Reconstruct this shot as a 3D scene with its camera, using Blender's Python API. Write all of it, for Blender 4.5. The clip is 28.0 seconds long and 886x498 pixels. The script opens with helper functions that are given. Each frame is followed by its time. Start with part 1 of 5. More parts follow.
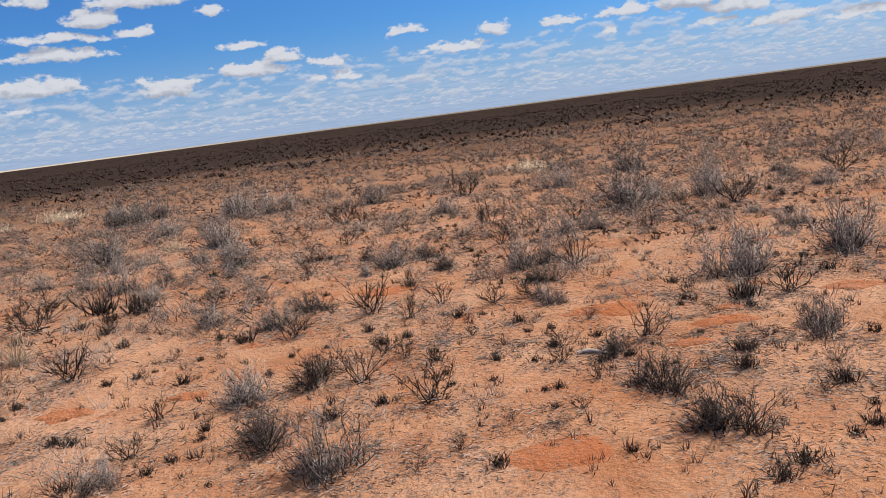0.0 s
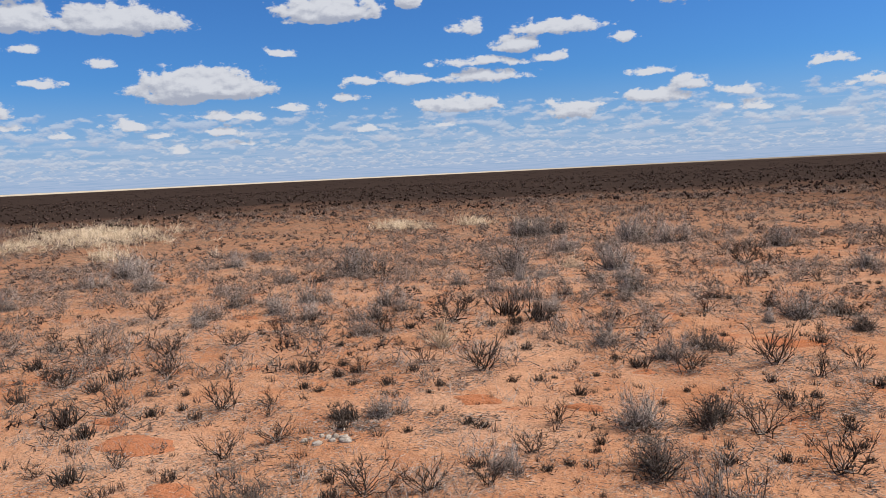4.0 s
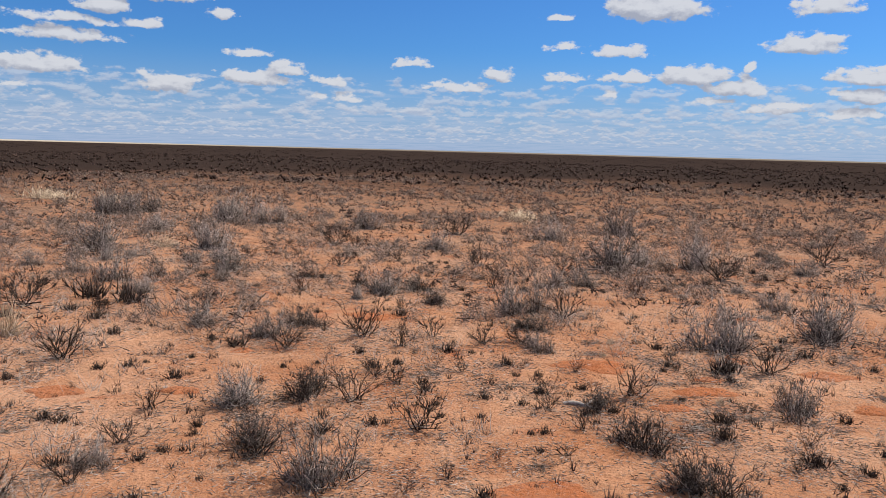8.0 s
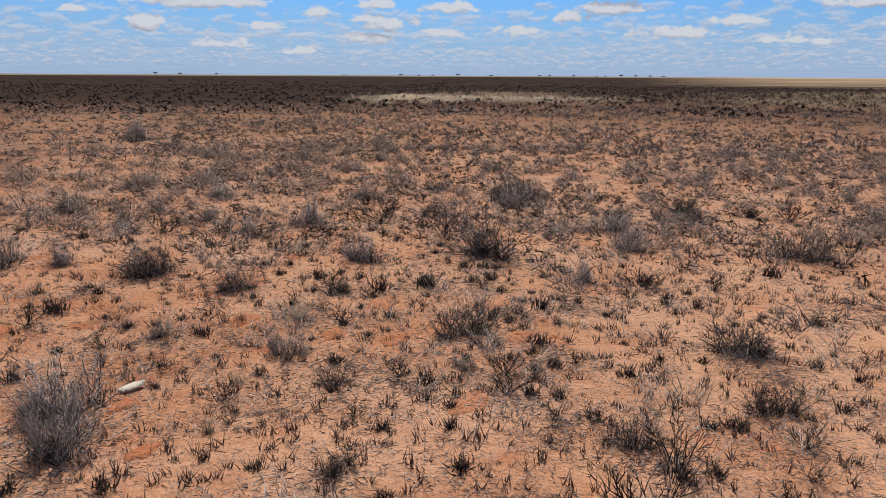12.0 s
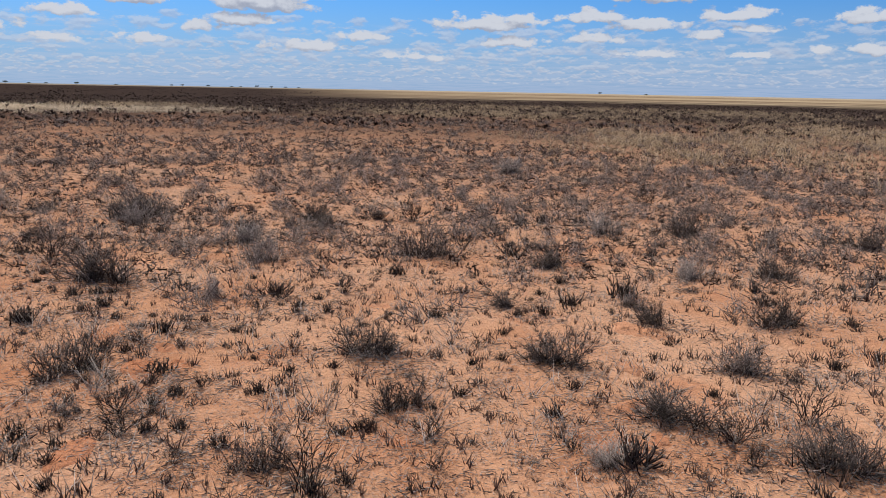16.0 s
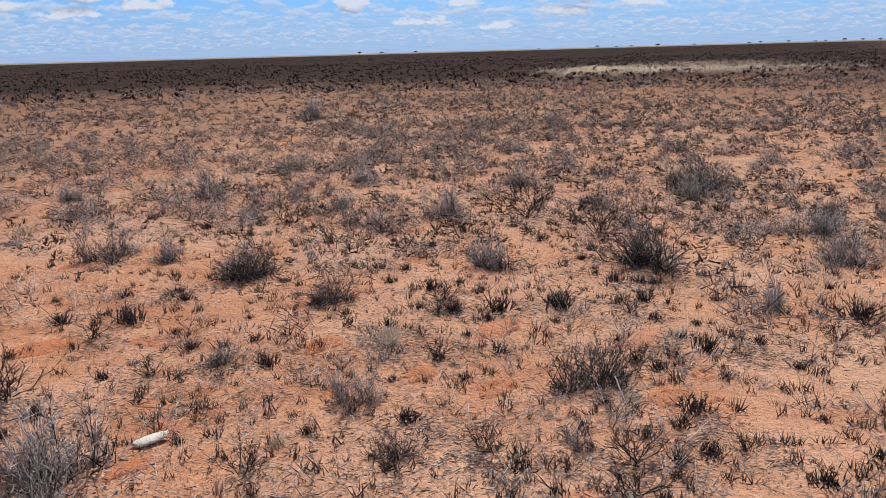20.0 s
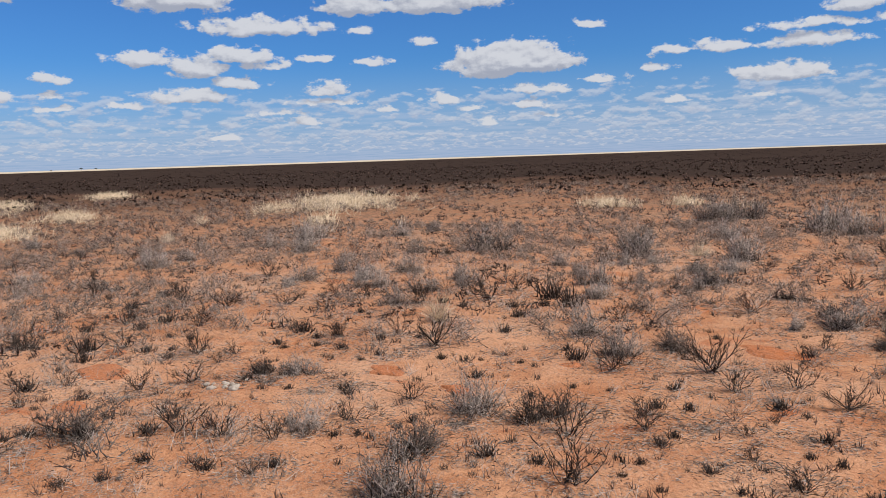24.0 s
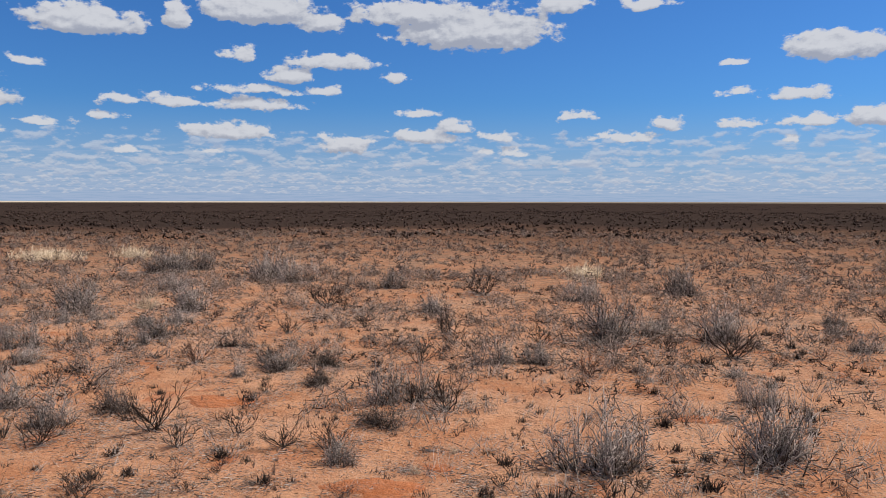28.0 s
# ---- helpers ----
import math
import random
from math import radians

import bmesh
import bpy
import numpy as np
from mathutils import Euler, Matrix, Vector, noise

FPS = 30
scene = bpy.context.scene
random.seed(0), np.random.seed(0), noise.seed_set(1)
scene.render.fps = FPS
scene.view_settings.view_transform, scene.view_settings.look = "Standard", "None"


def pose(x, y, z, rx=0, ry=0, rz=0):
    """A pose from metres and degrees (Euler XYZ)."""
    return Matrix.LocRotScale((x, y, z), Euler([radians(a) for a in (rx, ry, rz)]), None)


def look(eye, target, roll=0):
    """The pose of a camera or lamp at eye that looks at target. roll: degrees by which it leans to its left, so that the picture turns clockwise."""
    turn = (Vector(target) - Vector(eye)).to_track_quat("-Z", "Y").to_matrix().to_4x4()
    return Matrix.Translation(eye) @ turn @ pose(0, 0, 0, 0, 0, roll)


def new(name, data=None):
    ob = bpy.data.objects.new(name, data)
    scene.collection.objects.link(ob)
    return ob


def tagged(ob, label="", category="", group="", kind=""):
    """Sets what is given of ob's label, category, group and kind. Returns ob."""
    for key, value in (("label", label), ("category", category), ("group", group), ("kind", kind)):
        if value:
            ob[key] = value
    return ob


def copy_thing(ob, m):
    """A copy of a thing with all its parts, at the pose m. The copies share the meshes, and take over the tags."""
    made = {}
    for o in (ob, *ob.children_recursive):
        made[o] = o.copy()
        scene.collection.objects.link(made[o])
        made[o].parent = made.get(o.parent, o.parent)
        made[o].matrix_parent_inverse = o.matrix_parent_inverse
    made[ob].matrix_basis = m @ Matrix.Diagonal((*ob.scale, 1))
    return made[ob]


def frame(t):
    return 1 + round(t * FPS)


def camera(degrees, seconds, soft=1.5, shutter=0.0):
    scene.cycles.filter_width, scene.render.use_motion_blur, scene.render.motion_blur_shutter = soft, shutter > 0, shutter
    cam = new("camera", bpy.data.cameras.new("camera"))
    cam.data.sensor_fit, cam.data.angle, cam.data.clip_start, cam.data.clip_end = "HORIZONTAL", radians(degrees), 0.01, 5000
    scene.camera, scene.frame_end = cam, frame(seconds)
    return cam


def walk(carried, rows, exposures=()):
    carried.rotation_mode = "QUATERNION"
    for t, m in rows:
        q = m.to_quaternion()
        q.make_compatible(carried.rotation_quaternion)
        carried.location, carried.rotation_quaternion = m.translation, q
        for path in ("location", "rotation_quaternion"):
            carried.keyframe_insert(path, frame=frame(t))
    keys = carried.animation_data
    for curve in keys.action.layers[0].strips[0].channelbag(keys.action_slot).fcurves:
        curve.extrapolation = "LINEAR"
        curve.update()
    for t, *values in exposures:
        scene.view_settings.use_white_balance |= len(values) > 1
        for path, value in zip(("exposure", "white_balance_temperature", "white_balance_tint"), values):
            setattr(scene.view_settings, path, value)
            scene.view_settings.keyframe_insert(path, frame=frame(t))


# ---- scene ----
cam = camera(59.6, 28.0, soft=0.4)
# seconds, eye, a point looked at, lean in degrees
PATH = [
    (0, (0.169, 0.117, 1.633), (0.129, 2.088, 1.291), -7.4),
    (0.5, (0.16, 0.051, 1.662), (-0.024, 2.018, 1.349), -5.2),
    (1, (0.167, 0.051, 1.663), (-0.038, 2.022, 1.389), -5.3),
    (1.5, (0.146, 0.084, 1.664), (-0.079, 2.055, 1.409), -5.3),
    (2, (0.133, 0.072, 1.688), (-0.118, 2.041, 1.446), -5.1),
    (2.5, (0.119, 0.04, 1.698), (-0.238, 1.994, 1.465), -5.0),
    (3, (0.062, 0.019, 1.69), (-0.595, 1.896, 1.476), -3.7),
    (3.5, (0.068, 0.01, 1.692), (-0.736, 1.83, 1.489), -2.9),
    (4, (-0.018, -0.098, 1.703), (-0.973, 1.649, 1.508), -2.8),
    (4.5, (-0.17, -0.248, 1.725), (-1.252, 1.424, 1.541), -1.4),
    (6.5, (-0.264, -0.264, 1.687), (-1.257, 1.46, 1.482), -0.5),
    (7, (-0.21, -0.232, 1.686), (-0.902, 1.631, 1.458), 0.0),
    (7.5, (-0.144, -0.153, 1.676), (-0.444, 1.809, 1.428), 1.2),
    (8, (-0.054, -0.072, 1.669), (-0.026, 1.912, 1.416), 1.5),
    (8.5, (0.108, 0.044, 1.666), (0.393, 2.007, 1.408), -0.4),
    (9, (0.191, 0.187, 1.643), (0.797, 2.068, 1.335), -0.6),
    (9.5, (0.138, 0.477, 1.645), (1.15, 2.167, 1.301), 0.8),
    (10, (0.201, 0.616, 1.643), (1.541, 2.054, 1.272), 0.6),
    (10.5, (0.432, 0.726, 1.629), (1.813, 2.123, 1.252), -1.0),
    (11, (0.61, 0.9, 1.6), (1.987, 2.276, 1.14), -2.9),
    (11.5, (0.661, 1.147, 1.63), (2.266, 2.244, 1.163), -1.1),
    (12, (0.717, 1.21, 1.641), (2.512, 1.976, 1.203), 0.3),
    (12.5, (0.843, 1.149, 1.622), (2.763, 1.547, 1.229), -0.5),
    (13, (0.858, 1.132, 1.617), (2.809, 1.362, 1.245), 0.4),
    (13.5, (0.863, 1.121, 1.617), (2.826, 1.244, 1.257), 0.5),
    (15.5, (0.923, 1.093, 1.594), (2.883, 0.99, 1.211), 1.3),
    (16, (0.948, 1.078, 1.596), (2.905, 0.977, 1.195), 1.1),
    (16.5, (0.955, 1.076, 1.6), (2.911, 0.968, 1.195), 0.9),
    (17, (0.942, 1.115, 1.595), (2.895, 1.006, 1.177), 0.9),
    (17.5, (0.942, 1.135, 1.576), (2.867, 1.035, 1.041), 1.4),
    (18, (1.083, 1.09, 1.545), (2.985, 1.113, 0.926), 0.6),
    (18.5, (1.317, 1.07, 1.545), (3.172, 1.46, 0.906), -3.0),
    (19, (1.465, 1.151, 1.556), (3.262, 1.808, 0.972), -1.0),
    (19.5, (1.792, 1.38, 1.587), (3.551, 2.176, 1.064), -1.1),
    (20, (2.003, 1.403, 1.587), (3.539, 2.584, 1.092), -1.6),
    (20.5, (2.269, 1.27, 1.625), (3.553, 2.742, 1.195), -2.3),
    (22.5, (2.407, 1.693, 1.649), (1.512, 3.43, 1.225), -3.0),
    (23, (2.494, 1.555, 1.687), (1.198, 3.042, 1.359), -4.0),
    (23.5, (2.494, 1.508, 1.689), (0.995, 2.802, 1.41), -2.8),
    (24, (2.469, 1.495, 1.692), (0.935, 2.756, 1.457), -1.9),
    (24.5, (2.463, 1.503, 1.694), (0.87, 2.699, 1.516), 0.1),
    (25, (2.466, 1.513, 1.695), (0.853, 2.684, 1.532), -0.2),
    (25.5, (2.471, 1.541, 1.691), (0.936, 2.813, 1.54), -2.1),
    (26, (2.487, 1.582, 1.687), (1.162, 3.074, 1.554), -2.7),
    (26.5, (2.499, 1.616, 1.682), (1.393, 3.277, 1.551), -2.1),
    (27, (2.519, 1.641, 1.666), (1.654, 3.44, 1.538), -1.6),
    (27.5, (2.51, 1.664, 1.668), (1.882, 3.558, 1.543), -0.8),
    (28, (2.492, 1.682, 1.668), (2.092, 3.638, 1.545), 0.1),
]
walk(cam, [(t, look(eye, target, lean)) for t, eye, target, lean in PATH],
     [(0.0, 0.05, 6500, 10), (10.0, 0.0, 6450, 10), (12.5, -0.06, 6350, 10), (16.5, -0.04, 6250, 10), (17.5, 0.06, 6000, 10), (18.2, 0.20, 5750, 10),
      (19.0, 0.24, 5550, 10), (19.5, 0.20, 5700, 10), (20.0, 0.12, 5950, 10), (21.5, 0.06, 6250, 10), (23.0, 0.03, 6450, 10), (24.5, -0.03, 6500, 10), (28.0, -0.06, 6500, 10)])

# ---- world, sun ----
SUN_AZ, SUN_EL = -62.0, 49.0   # heading (0 = +y, positive to the left) and height of the sun
sun = new("sun", bpy.data.lights.new("sun", "SUN"))
sun.data.energy, sun.data.angle, sun.data.color = 4.6, radians(0.6), (1.0, 0.95, 0.885)
to_sun = Vector((-math.sin(radians(SUN_AZ)) * math.cos(radians(SUN_EL)),
                 math.cos(radians(SUN_AZ)) * math.cos(radians(SUN_EL)), math.sin(radians(SUN_EL))))
sun.matrix_world = look(to_sun * 60, (0, 0, 0))


def node(tree, kind, links=(), operation=None):
    """A node; links: (input index or name, socket or value)."""
    n = tree.nodes.new(kind)
    if operation:
        n.operation = operation
    for slot, source in links:
        if isinstance(source, bpy.types.NodeSocket):
            tree.links.new(source, n.inputs[slot])
        else:
            n.inputs[slot].default_value = source
    return n


def maths(tree, op, *ins):
    return node(tree, "ShaderNodeMath", list(enumerate(ins)), operation=op).outputs[0]


def vmaths(tree, op, *ins):
    n = node(tree, "ShaderNodeVectorMath", list(enumerate(ins)), operation=op)
    return n.outputs["Value"] if op in ("LENGTH", "DOT_PRODUCT", "DISTANCE") else n.outputs["Vector"]


def ramp(tree, value, low, high, a=0.0, b=1.0):
    n = node(tree, "ShaderNodeMapRange", [(0, value), (1, low), (2, high), (3, a), (4, b)])
    n.interpolation_type = "SMOOTHSTEP"
    return n.outputs[0]


def fbm(tree, vector, scale, detail=4.0, rough=0.5, distort=0.0, colour=False):
    n = node(tree, "ShaderNodeTexNoise", [("Vector", vector), ("Scale", scale), ("Detail", detail),
                                          ("Roughness", rough), ("Distortion", distort)])
    return n.outputs["Color" if colour else "Fac"]


def blend(tree, fac, a, b, mode="MIX"):
    n = node(tree, "ShaderNodeMix")
    n.data_type, n.blend_type = "RGBA", mode
    for slot, source in ((0, fac), (6, a), (7, b)):
        if isinstance(source, bpy.types.NodeSocket):
            tree.links.new(source, n.inputs[slot])
        else:
            n.inputs[slot].default_value = source
    return n.outputs[2]


# cumulus clouds: heading, height of the middle, half width, half height, all in degrees
CUMULUS = []
CUMULUS += [
    (83.5, 5.9, 1.15, 1.1), (82.5, 8.4, 2.35, 1.26), (80.8, 11.2, 3.63, 1.85), (80.4, 4.6, 2.04, 0.7), (76.9, 5.8, 1.29, 0.69), (76.6, 4.8, 1.08, 0.4),
    (76.6, 3.9, 1.21, 0.35), (75.3, 11.9, 0.88, 0.91), (72.3, 4.1, 1.37, 0.47), (70.9, 7.1, 2.32, 0.96), (68.7, 11.1, 4.51, 1.9), (68.1, 4.7, 3.34, 0.82),
    (67.3, 6.5, 2.4, 1.21), (65.8, 1.8, 1.46, 0.33), (64.9, 7.4, 2.93, 1.01), (64.9, 5.6, 2.44, 0.62), (62.9, 9.3, 5.93, 1.02), (62.9, 6.7, 2.47, 0.51),
    (62.1, 3.5, 2.48, 0.4), (60.1, 2.9, 1.5, 0.46), (59.6, 12.6, 7.52, 0.92), (58.9, 7.2, 1.76, 0.4), (58.5, 5, 2.01, 0.81), (58.5, 4.2, 2.51, 0.46),]
CUMULUS += [
    (56.4, 10.9, 3.03, 1.62), (56.1, 9.2, 0.91, 0.52), (55.2, 7, 1.52, 0.58), (54.6, 3.6, 1.26, 0.41), (51.5, 8.3, 1.01, 0.58), (50.3, 10.9, 5.53, 1.61),
    (50.3, 4.1, 1.76, 0.52), (48.4, 3.5, 1.4, 0.4), (47, 2.4, 1.09, 0.4), (45.1, 6.5, 5.5, 2.03), (43.8, 3.5, 1.85, 0.56), (43.3, 4.6, 2.91, 0.5),
    (42.4, 2.8, 0.96, 0.39), (41.4, 6.2, 0.77, 0.49), (39.7, 8.9, 1.39, 0.41), (38.5, 5.1, 2.44, 0.47), (36, 11.6, 4.64, 1.55), (35.1, 5.7, 1.5, 0.49),
    (33.7, 6.8, 1.75, 0.7), (33.5, 3.4, 1.23, 0.45), (30.8, 6.8, 2.04, 0.68), (30.3, 12.4, 1.37, 1.57), (27.8, 3.5, 1.69, 0.38), (27, 4.8, 4.25, 0.98),]
CUMULUS += [
    (26.2, 10.2, 1.57, 0.76), (25.1, 6.7, 3.84, 0.77), (25, 7.8, 4.32, 0.55), (24.6, 13.1, 5.3, 1.66), (22.7, 8.8, 2.2, 1.01), (20.3, 12.5, 1.98, 1.14),
    (20.3, 7.8, 1.73, 0.57), (19.5, 9.9, 3.98, 0.86), (18.9, 4, 2.74, 1.03), (15.2, 8.8, 1.11, 0.75), (13.4, 13.2, 6.06, 1.45), (13.4, 6.3, 2.02, 0.41),
    (12.9, 4.6, 3.03, 0.93), (10.7, 5.3, 1.51, 0.93), (9.3, 11.9, 7.05, 2.43), (8.4, 3.6, 0.91, 0.35), (7.6, 4.6, 1.4, 0.58), (6.2, 3.5, 1.4, 0.46),
    (2.9, 13.7, 2.45, 1.13), (2, 6, 1.61, 0.56), (-1.6, 4.5, 2.85, 0.55), (-2.6, 13.6, 2.35, 0.65), (-4.6, 5.4, 1.38, 0.74), (-8.9, 9.4, 1.53, 0.35),]
CUMULUS += [
    (-9, 7.4, 1.4, 0.45), (-9.2, 5.3, 1.44, 0.55), (-12.5, 4.2, 0.75, 0.48), (-12.9, 7.1, 2.67, 0.66), (-13.8, 5.3, 2.84, 0.65), (-14.3, 10.1, 2.81, 1.38),
    (-15.6, 9.8, 4.23, 1.4), (-16.7, 5.7, 0.96, 0.88), (-17.6, 5.5, 3.59, 0.82), (-18.3, 5.4, 3.21, 1.05), (-19.3, 3.8, 2.06, 0.38), (-20.7, 4.8, 2.53, 0.73),
    (-21.1, 4.5, 2.66, 0.81), (-21.8, 6, 0.39, 0.4), (-23.3, 3.2, 2.15, 0.49), (-23.9, 3.5, 1.99, 0.46), (-25.2, 7.3, 3.12, 1.1), (-26, 9.7, 2.66, 0.94),
    (-28, 3, 2.39, 0.46), (-28.5, 5.2, 1.97, 0.9), (-28.6, 3.9, 1.97, 0.54), (-28.9, 4.2, 2.81, 0.59), (-29.4, 5.3, 3.53, 0.86), (-32.6, 3.4, 1.94, 0.67),]
CUMULUS += [
    (-37.4, 5.3, 4.48, 0.57), (-42.1, 4, 1.01, 0.35), (-46.5, 3.2, 1.51, 1.04), (-50.3, 4.7, 4.99, 0.86), (-51.6, 2, 2.97, 0.51), (-54.3, 3.2, 1.46, 0.45),
    (-56.6, 1.6, 1.91, 0.44), (-57.7, 4.1, 1.42, 0.49), (-58.2, 4.3, 0.97, 0.49), (-61.2, 2.6, 2.46, 0.38), (-61.5, 2.3, 1.37, 0.42), (-62, 3.7, 2.91, 0.52),
    (-62.5, 3.4, 3.37, 0.62), (-62.7, 4.8, 1.89, 0.53), (-65.2, 6.3, 3.92, 0.8), (-66.4, 3, 1.55, 0.41), (-66.7, 2.9, 1.7, 0.44), (-67.4, 4.6, 2.25, 0.77),
    (-71.8, 5.6, 2.36, 0.87), (-72.3, 3.1, 1.9, 0.54), (-75.8, 4, 1.95, 0.56), (-78.5, 4.5, 2.97, 0.8), (-80.1, 5.7, 4.39, 1.37), (-82.9, 2.9, 3.02, 0.75),]
CUMULUS += [
    (-84.3, 6.2, 1.01, 0.41), (-86.9, 3.6, 2.02, 0.58), (-90.1, 6.8, 4.78, 1.15), (-90.6, 2.4, 3.01, 0.46), (-95.7, 4.6, 4.17, 0.9), (-97.7, 3.4, 2.91, 0.61),
    (-98.4, 5, 1.93, 0.5), (-102.4, 7.1, 6.95, 0.58), (-103.2, 5.2, 2.99, 0.69), (-103.7, 3.7, 2.52, 0.58), (-106.9, 4.6, 3.08, 0.66), (-107.3, 2.7, 2.62, 0.4),
    (-107.7, 6.6, 4.76, 1.09), (-111, 4, 1.65, 0.57), (-112.8, 5.3, 3.19, 0.59), (-113.7, 2.7, 1.97, 0.36), (-113.9, 4.4, 1.96, 0.49), (-117.8, 3.1, 1.03, 0.43),
    (-120.7, 5, 2.35, 0.81), (-120.9, 3, 1.96, 0.67),]



def cloud_field():
    """A node group: how deep a direction (heading, height) lies in the nearest cumulus."""
    g = bpy.data.node_groups.new("cloud_field", "ShaderNodeTree")
    g.interface.new_socket("Place", in_out="INPUT", socket_type="NodeSocketVector")
    g.interface.new_socket("Depth", in_out="OUTPUT", socket_type="NodeSocketFloat")
    gin, gout = g.nodes.new("NodeGroupInput"), g.nodes.new("NodeGroupOutput")
    nearest = None
    for az, el, w, h in CUMULUS:
        w, h = 0.90 * w, 0.88 * h
        q = node(g, "ShaderNodeVectorMath", [(0, gin.outputs[0]), (1, (1 / w, 1 / h, 0)), (2, (-az / w, -el / h, 0))],
                 operation="MULTIPLY_ADD").outputs[0]
        q = vmaths(g, "MAXIMUM", q, vmaths(g, "MULTIPLY", q, (-1.0, -1.9, 0)))
        d = vmaths(g, "LENGTH", q)
        size = min(1.0, h / 1.6)
        d = maths(g, "MULTIPLY_ADD", d, -0.8 * size - 0.25, 0.8 * size + 0.25)
        nearest = d if nearest is None else maths(g, "MAXIMUM", nearest, d)
    g.links.new(nearest, gout.inputs[0])
    return g


def build_world():
    world = bpy.data.worlds.new("sky")
    scene.world = world
    world.use_nodes = True
    tr = world.node_tree
    tr.nodes.clear()
    sky = node(tr, "ShaderNodeTexSky")
    sky.sky_type, sky.sun_disc = "NISHITA", False
    sky.sun_elevation, sky.sun_rotation = radians(SUN_EL), radians(-SUN_AZ)
    sky.altitude, sky.air_density, sky.dust_density, sky.ozone_density = 300.0, 1.0, 0.6, 2.2
    # towards the horizon the dry air is a saturated blue, overhead plain and darker
    way = node(tr, "ShaderNodeTexCoord").outputs["Generated"]
    sep = node(tr, "ShaderNodeSeparateXYZ", [(0, way)]).outputs
    az = maths(tr, "MULTIPLY", maths(tr, "ARCTAN2", maths(tr, "MULTIPLY", sep[0], -1.0), sep[1]), 57.2958)
    el = maths(tr, "MULTIPLY", maths(tr, "ARCSINE", sep[2]), 57.2958)
    clear = blend(tr, 1.0, sky.outputs[0], blend(tr, ramp(tr, el, 14.0, 34.0), (0.030, 0.066, 0.116, 1), (0.034, 0.036, 0.040, 1)), "MULTIPLY")
    spot = node(tr, "ShaderNodeCombineXYZ", [(0, az), (1, el), (2, 0.0)]).outputs[0]
    wide = vmaths(tr, "MULTIPLY", spot, (0.62, 1.0, 1.0))
    n1 = fbm(tr, wide, 1.3, 7.0, 0.58)
    field = cloud_field()
    bent = vmaths(tr, "MULTIPLY_ADD", fbm(tr, wide, 0.9, 3.0, 0.5, colour=True), (1.5, 0.6, 0), spot)
    bent = vmaths(tr, "ADD", bent, (-0.75, -0.30, 0))
    d1, d2 = node(tr, "ShaderNodeGroup"), node(tr, "ShaderNodeGroup")
    d1.node_tree = d2.node_tree = field
    tr.links.new(bent, d1.inputs[0])
    tr.links.new(vmaths(tr, "ADD", bent, (-0.15, 0.6, 0)), d2.inputs[0])
    rough = maths(tr, "MULTIPLY_ADD", n1, 1.5, -0.78)
    deep = maths(tr, "ADD", d1.outputs[0], rough)
    n2 = fbm(tr, vmaths(tr, "ADD", wide, (-0.1, 0.35, 0)), 1.3, 7.0, 0.58)
    deep2 = maths(tr, "ADD", d2.outputs[0], maths(tr, "MULTIPLY_ADD", n2, 1.5, -0.78))
    cover = ramp(tr, deep, -0.05, 0.18)
    lit = ramp(tr, maths(tr, "SUBTRACT", deep, deep2), -0.35, 0.45)
    # the veil of far clouds that closes towards the horizon
    flat = maths(tr, "ADD", maths(tr, "MAXIMUM", sep[2], 0.0), 0.03)
    plane = node(tr, "ShaderNodeCombineXYZ", [(0, maths(tr, "DIVIDE", sep[0], flat)), (1, maths(tr, "DIVIDE", sep[1], flat)), (2, 0.0)]).outputs[0]
    streak = fbm(tr, plane, 0.9, 5.0, 0.6)
    sheet = maths(tr, "ADD", streak, ramp(tr, el, 1.0, 7.0, 0.10, -0.25))
    haze = ramp(tr, el, -0.5, 7.5, 0.80, 0.0)
    col = blend(tr, haze, clear, (0.37, 0.48, 0.71, 1))
    col = blend(tr, maths(tr, "MULTIPLY", ramp(tr, sheet, 0.46, 0.66), 0.28), col, (0.56, 0.62, 0.76, 1))
    # rows of small cumulus, ever smaller towards the horizon
    for low, high, scale, shift in ((0.5, 1.7, 3.4, 3.1), (1.3, 3.1, 2.1, 17.3), (2.4, 4.9, 1.35, 41.9)):
        place = vmaths(tr, "ADD", vmaths(tr, "MULTIPLY", spot, (0.45 * scale, 1.10 * scale, 0)), (shift, shift * 0.7, shift))
        puff = fbm(tr, place, 1.0, 6.0, 0.55)
        above = fbm(tr, vmaths(tr, "ADD", place, (0.0, 0.28, 0)), 1.0, 6.0, 0.55)
        window = maths(tr, "MULTIPLY", ramp(tr, el, low - 0.5, low + 0.3), ramp(tr, el, high - 0.3, high + 0.9, 1.0, 0.0))
        thick = maths(tr, "ADD", puff, maths(tr, "MULTIPLY_ADD", window, 0.34, -0.34))
        shade = ramp(tr, maths(tr, "SUBTRACT", puff, above), -0.10, 0.12)
        tone = blend(tr, shade, (0.44, 0.50, 0.64, 1), (0.665, 0.695, 0.765, 1))
        col = blend(tr, maths(tr, "MULTIPLY", ramp(tr, thick, 0.47, 0.60), 0.55), col, tone)
    big = blend(tr, lit, (0.40, 0.43, 0.52, 1), (0.70, 0.718, 0.77, 1))
    col = blend(tr, maths(tr, "MULTIPLY", cover, 0.97), col, big)
    high_cover = ramp(tr, maths(tr, "ADD", fbm(tr, plane, 0.8, 5.0, 0.55), ramp(tr, el, 15.0, 24.0, -0.5, 0.0)), 0.52, 0.60)
    col = blend(tr, high_cover, col, (0.55, 0.56, 0.58, 1))
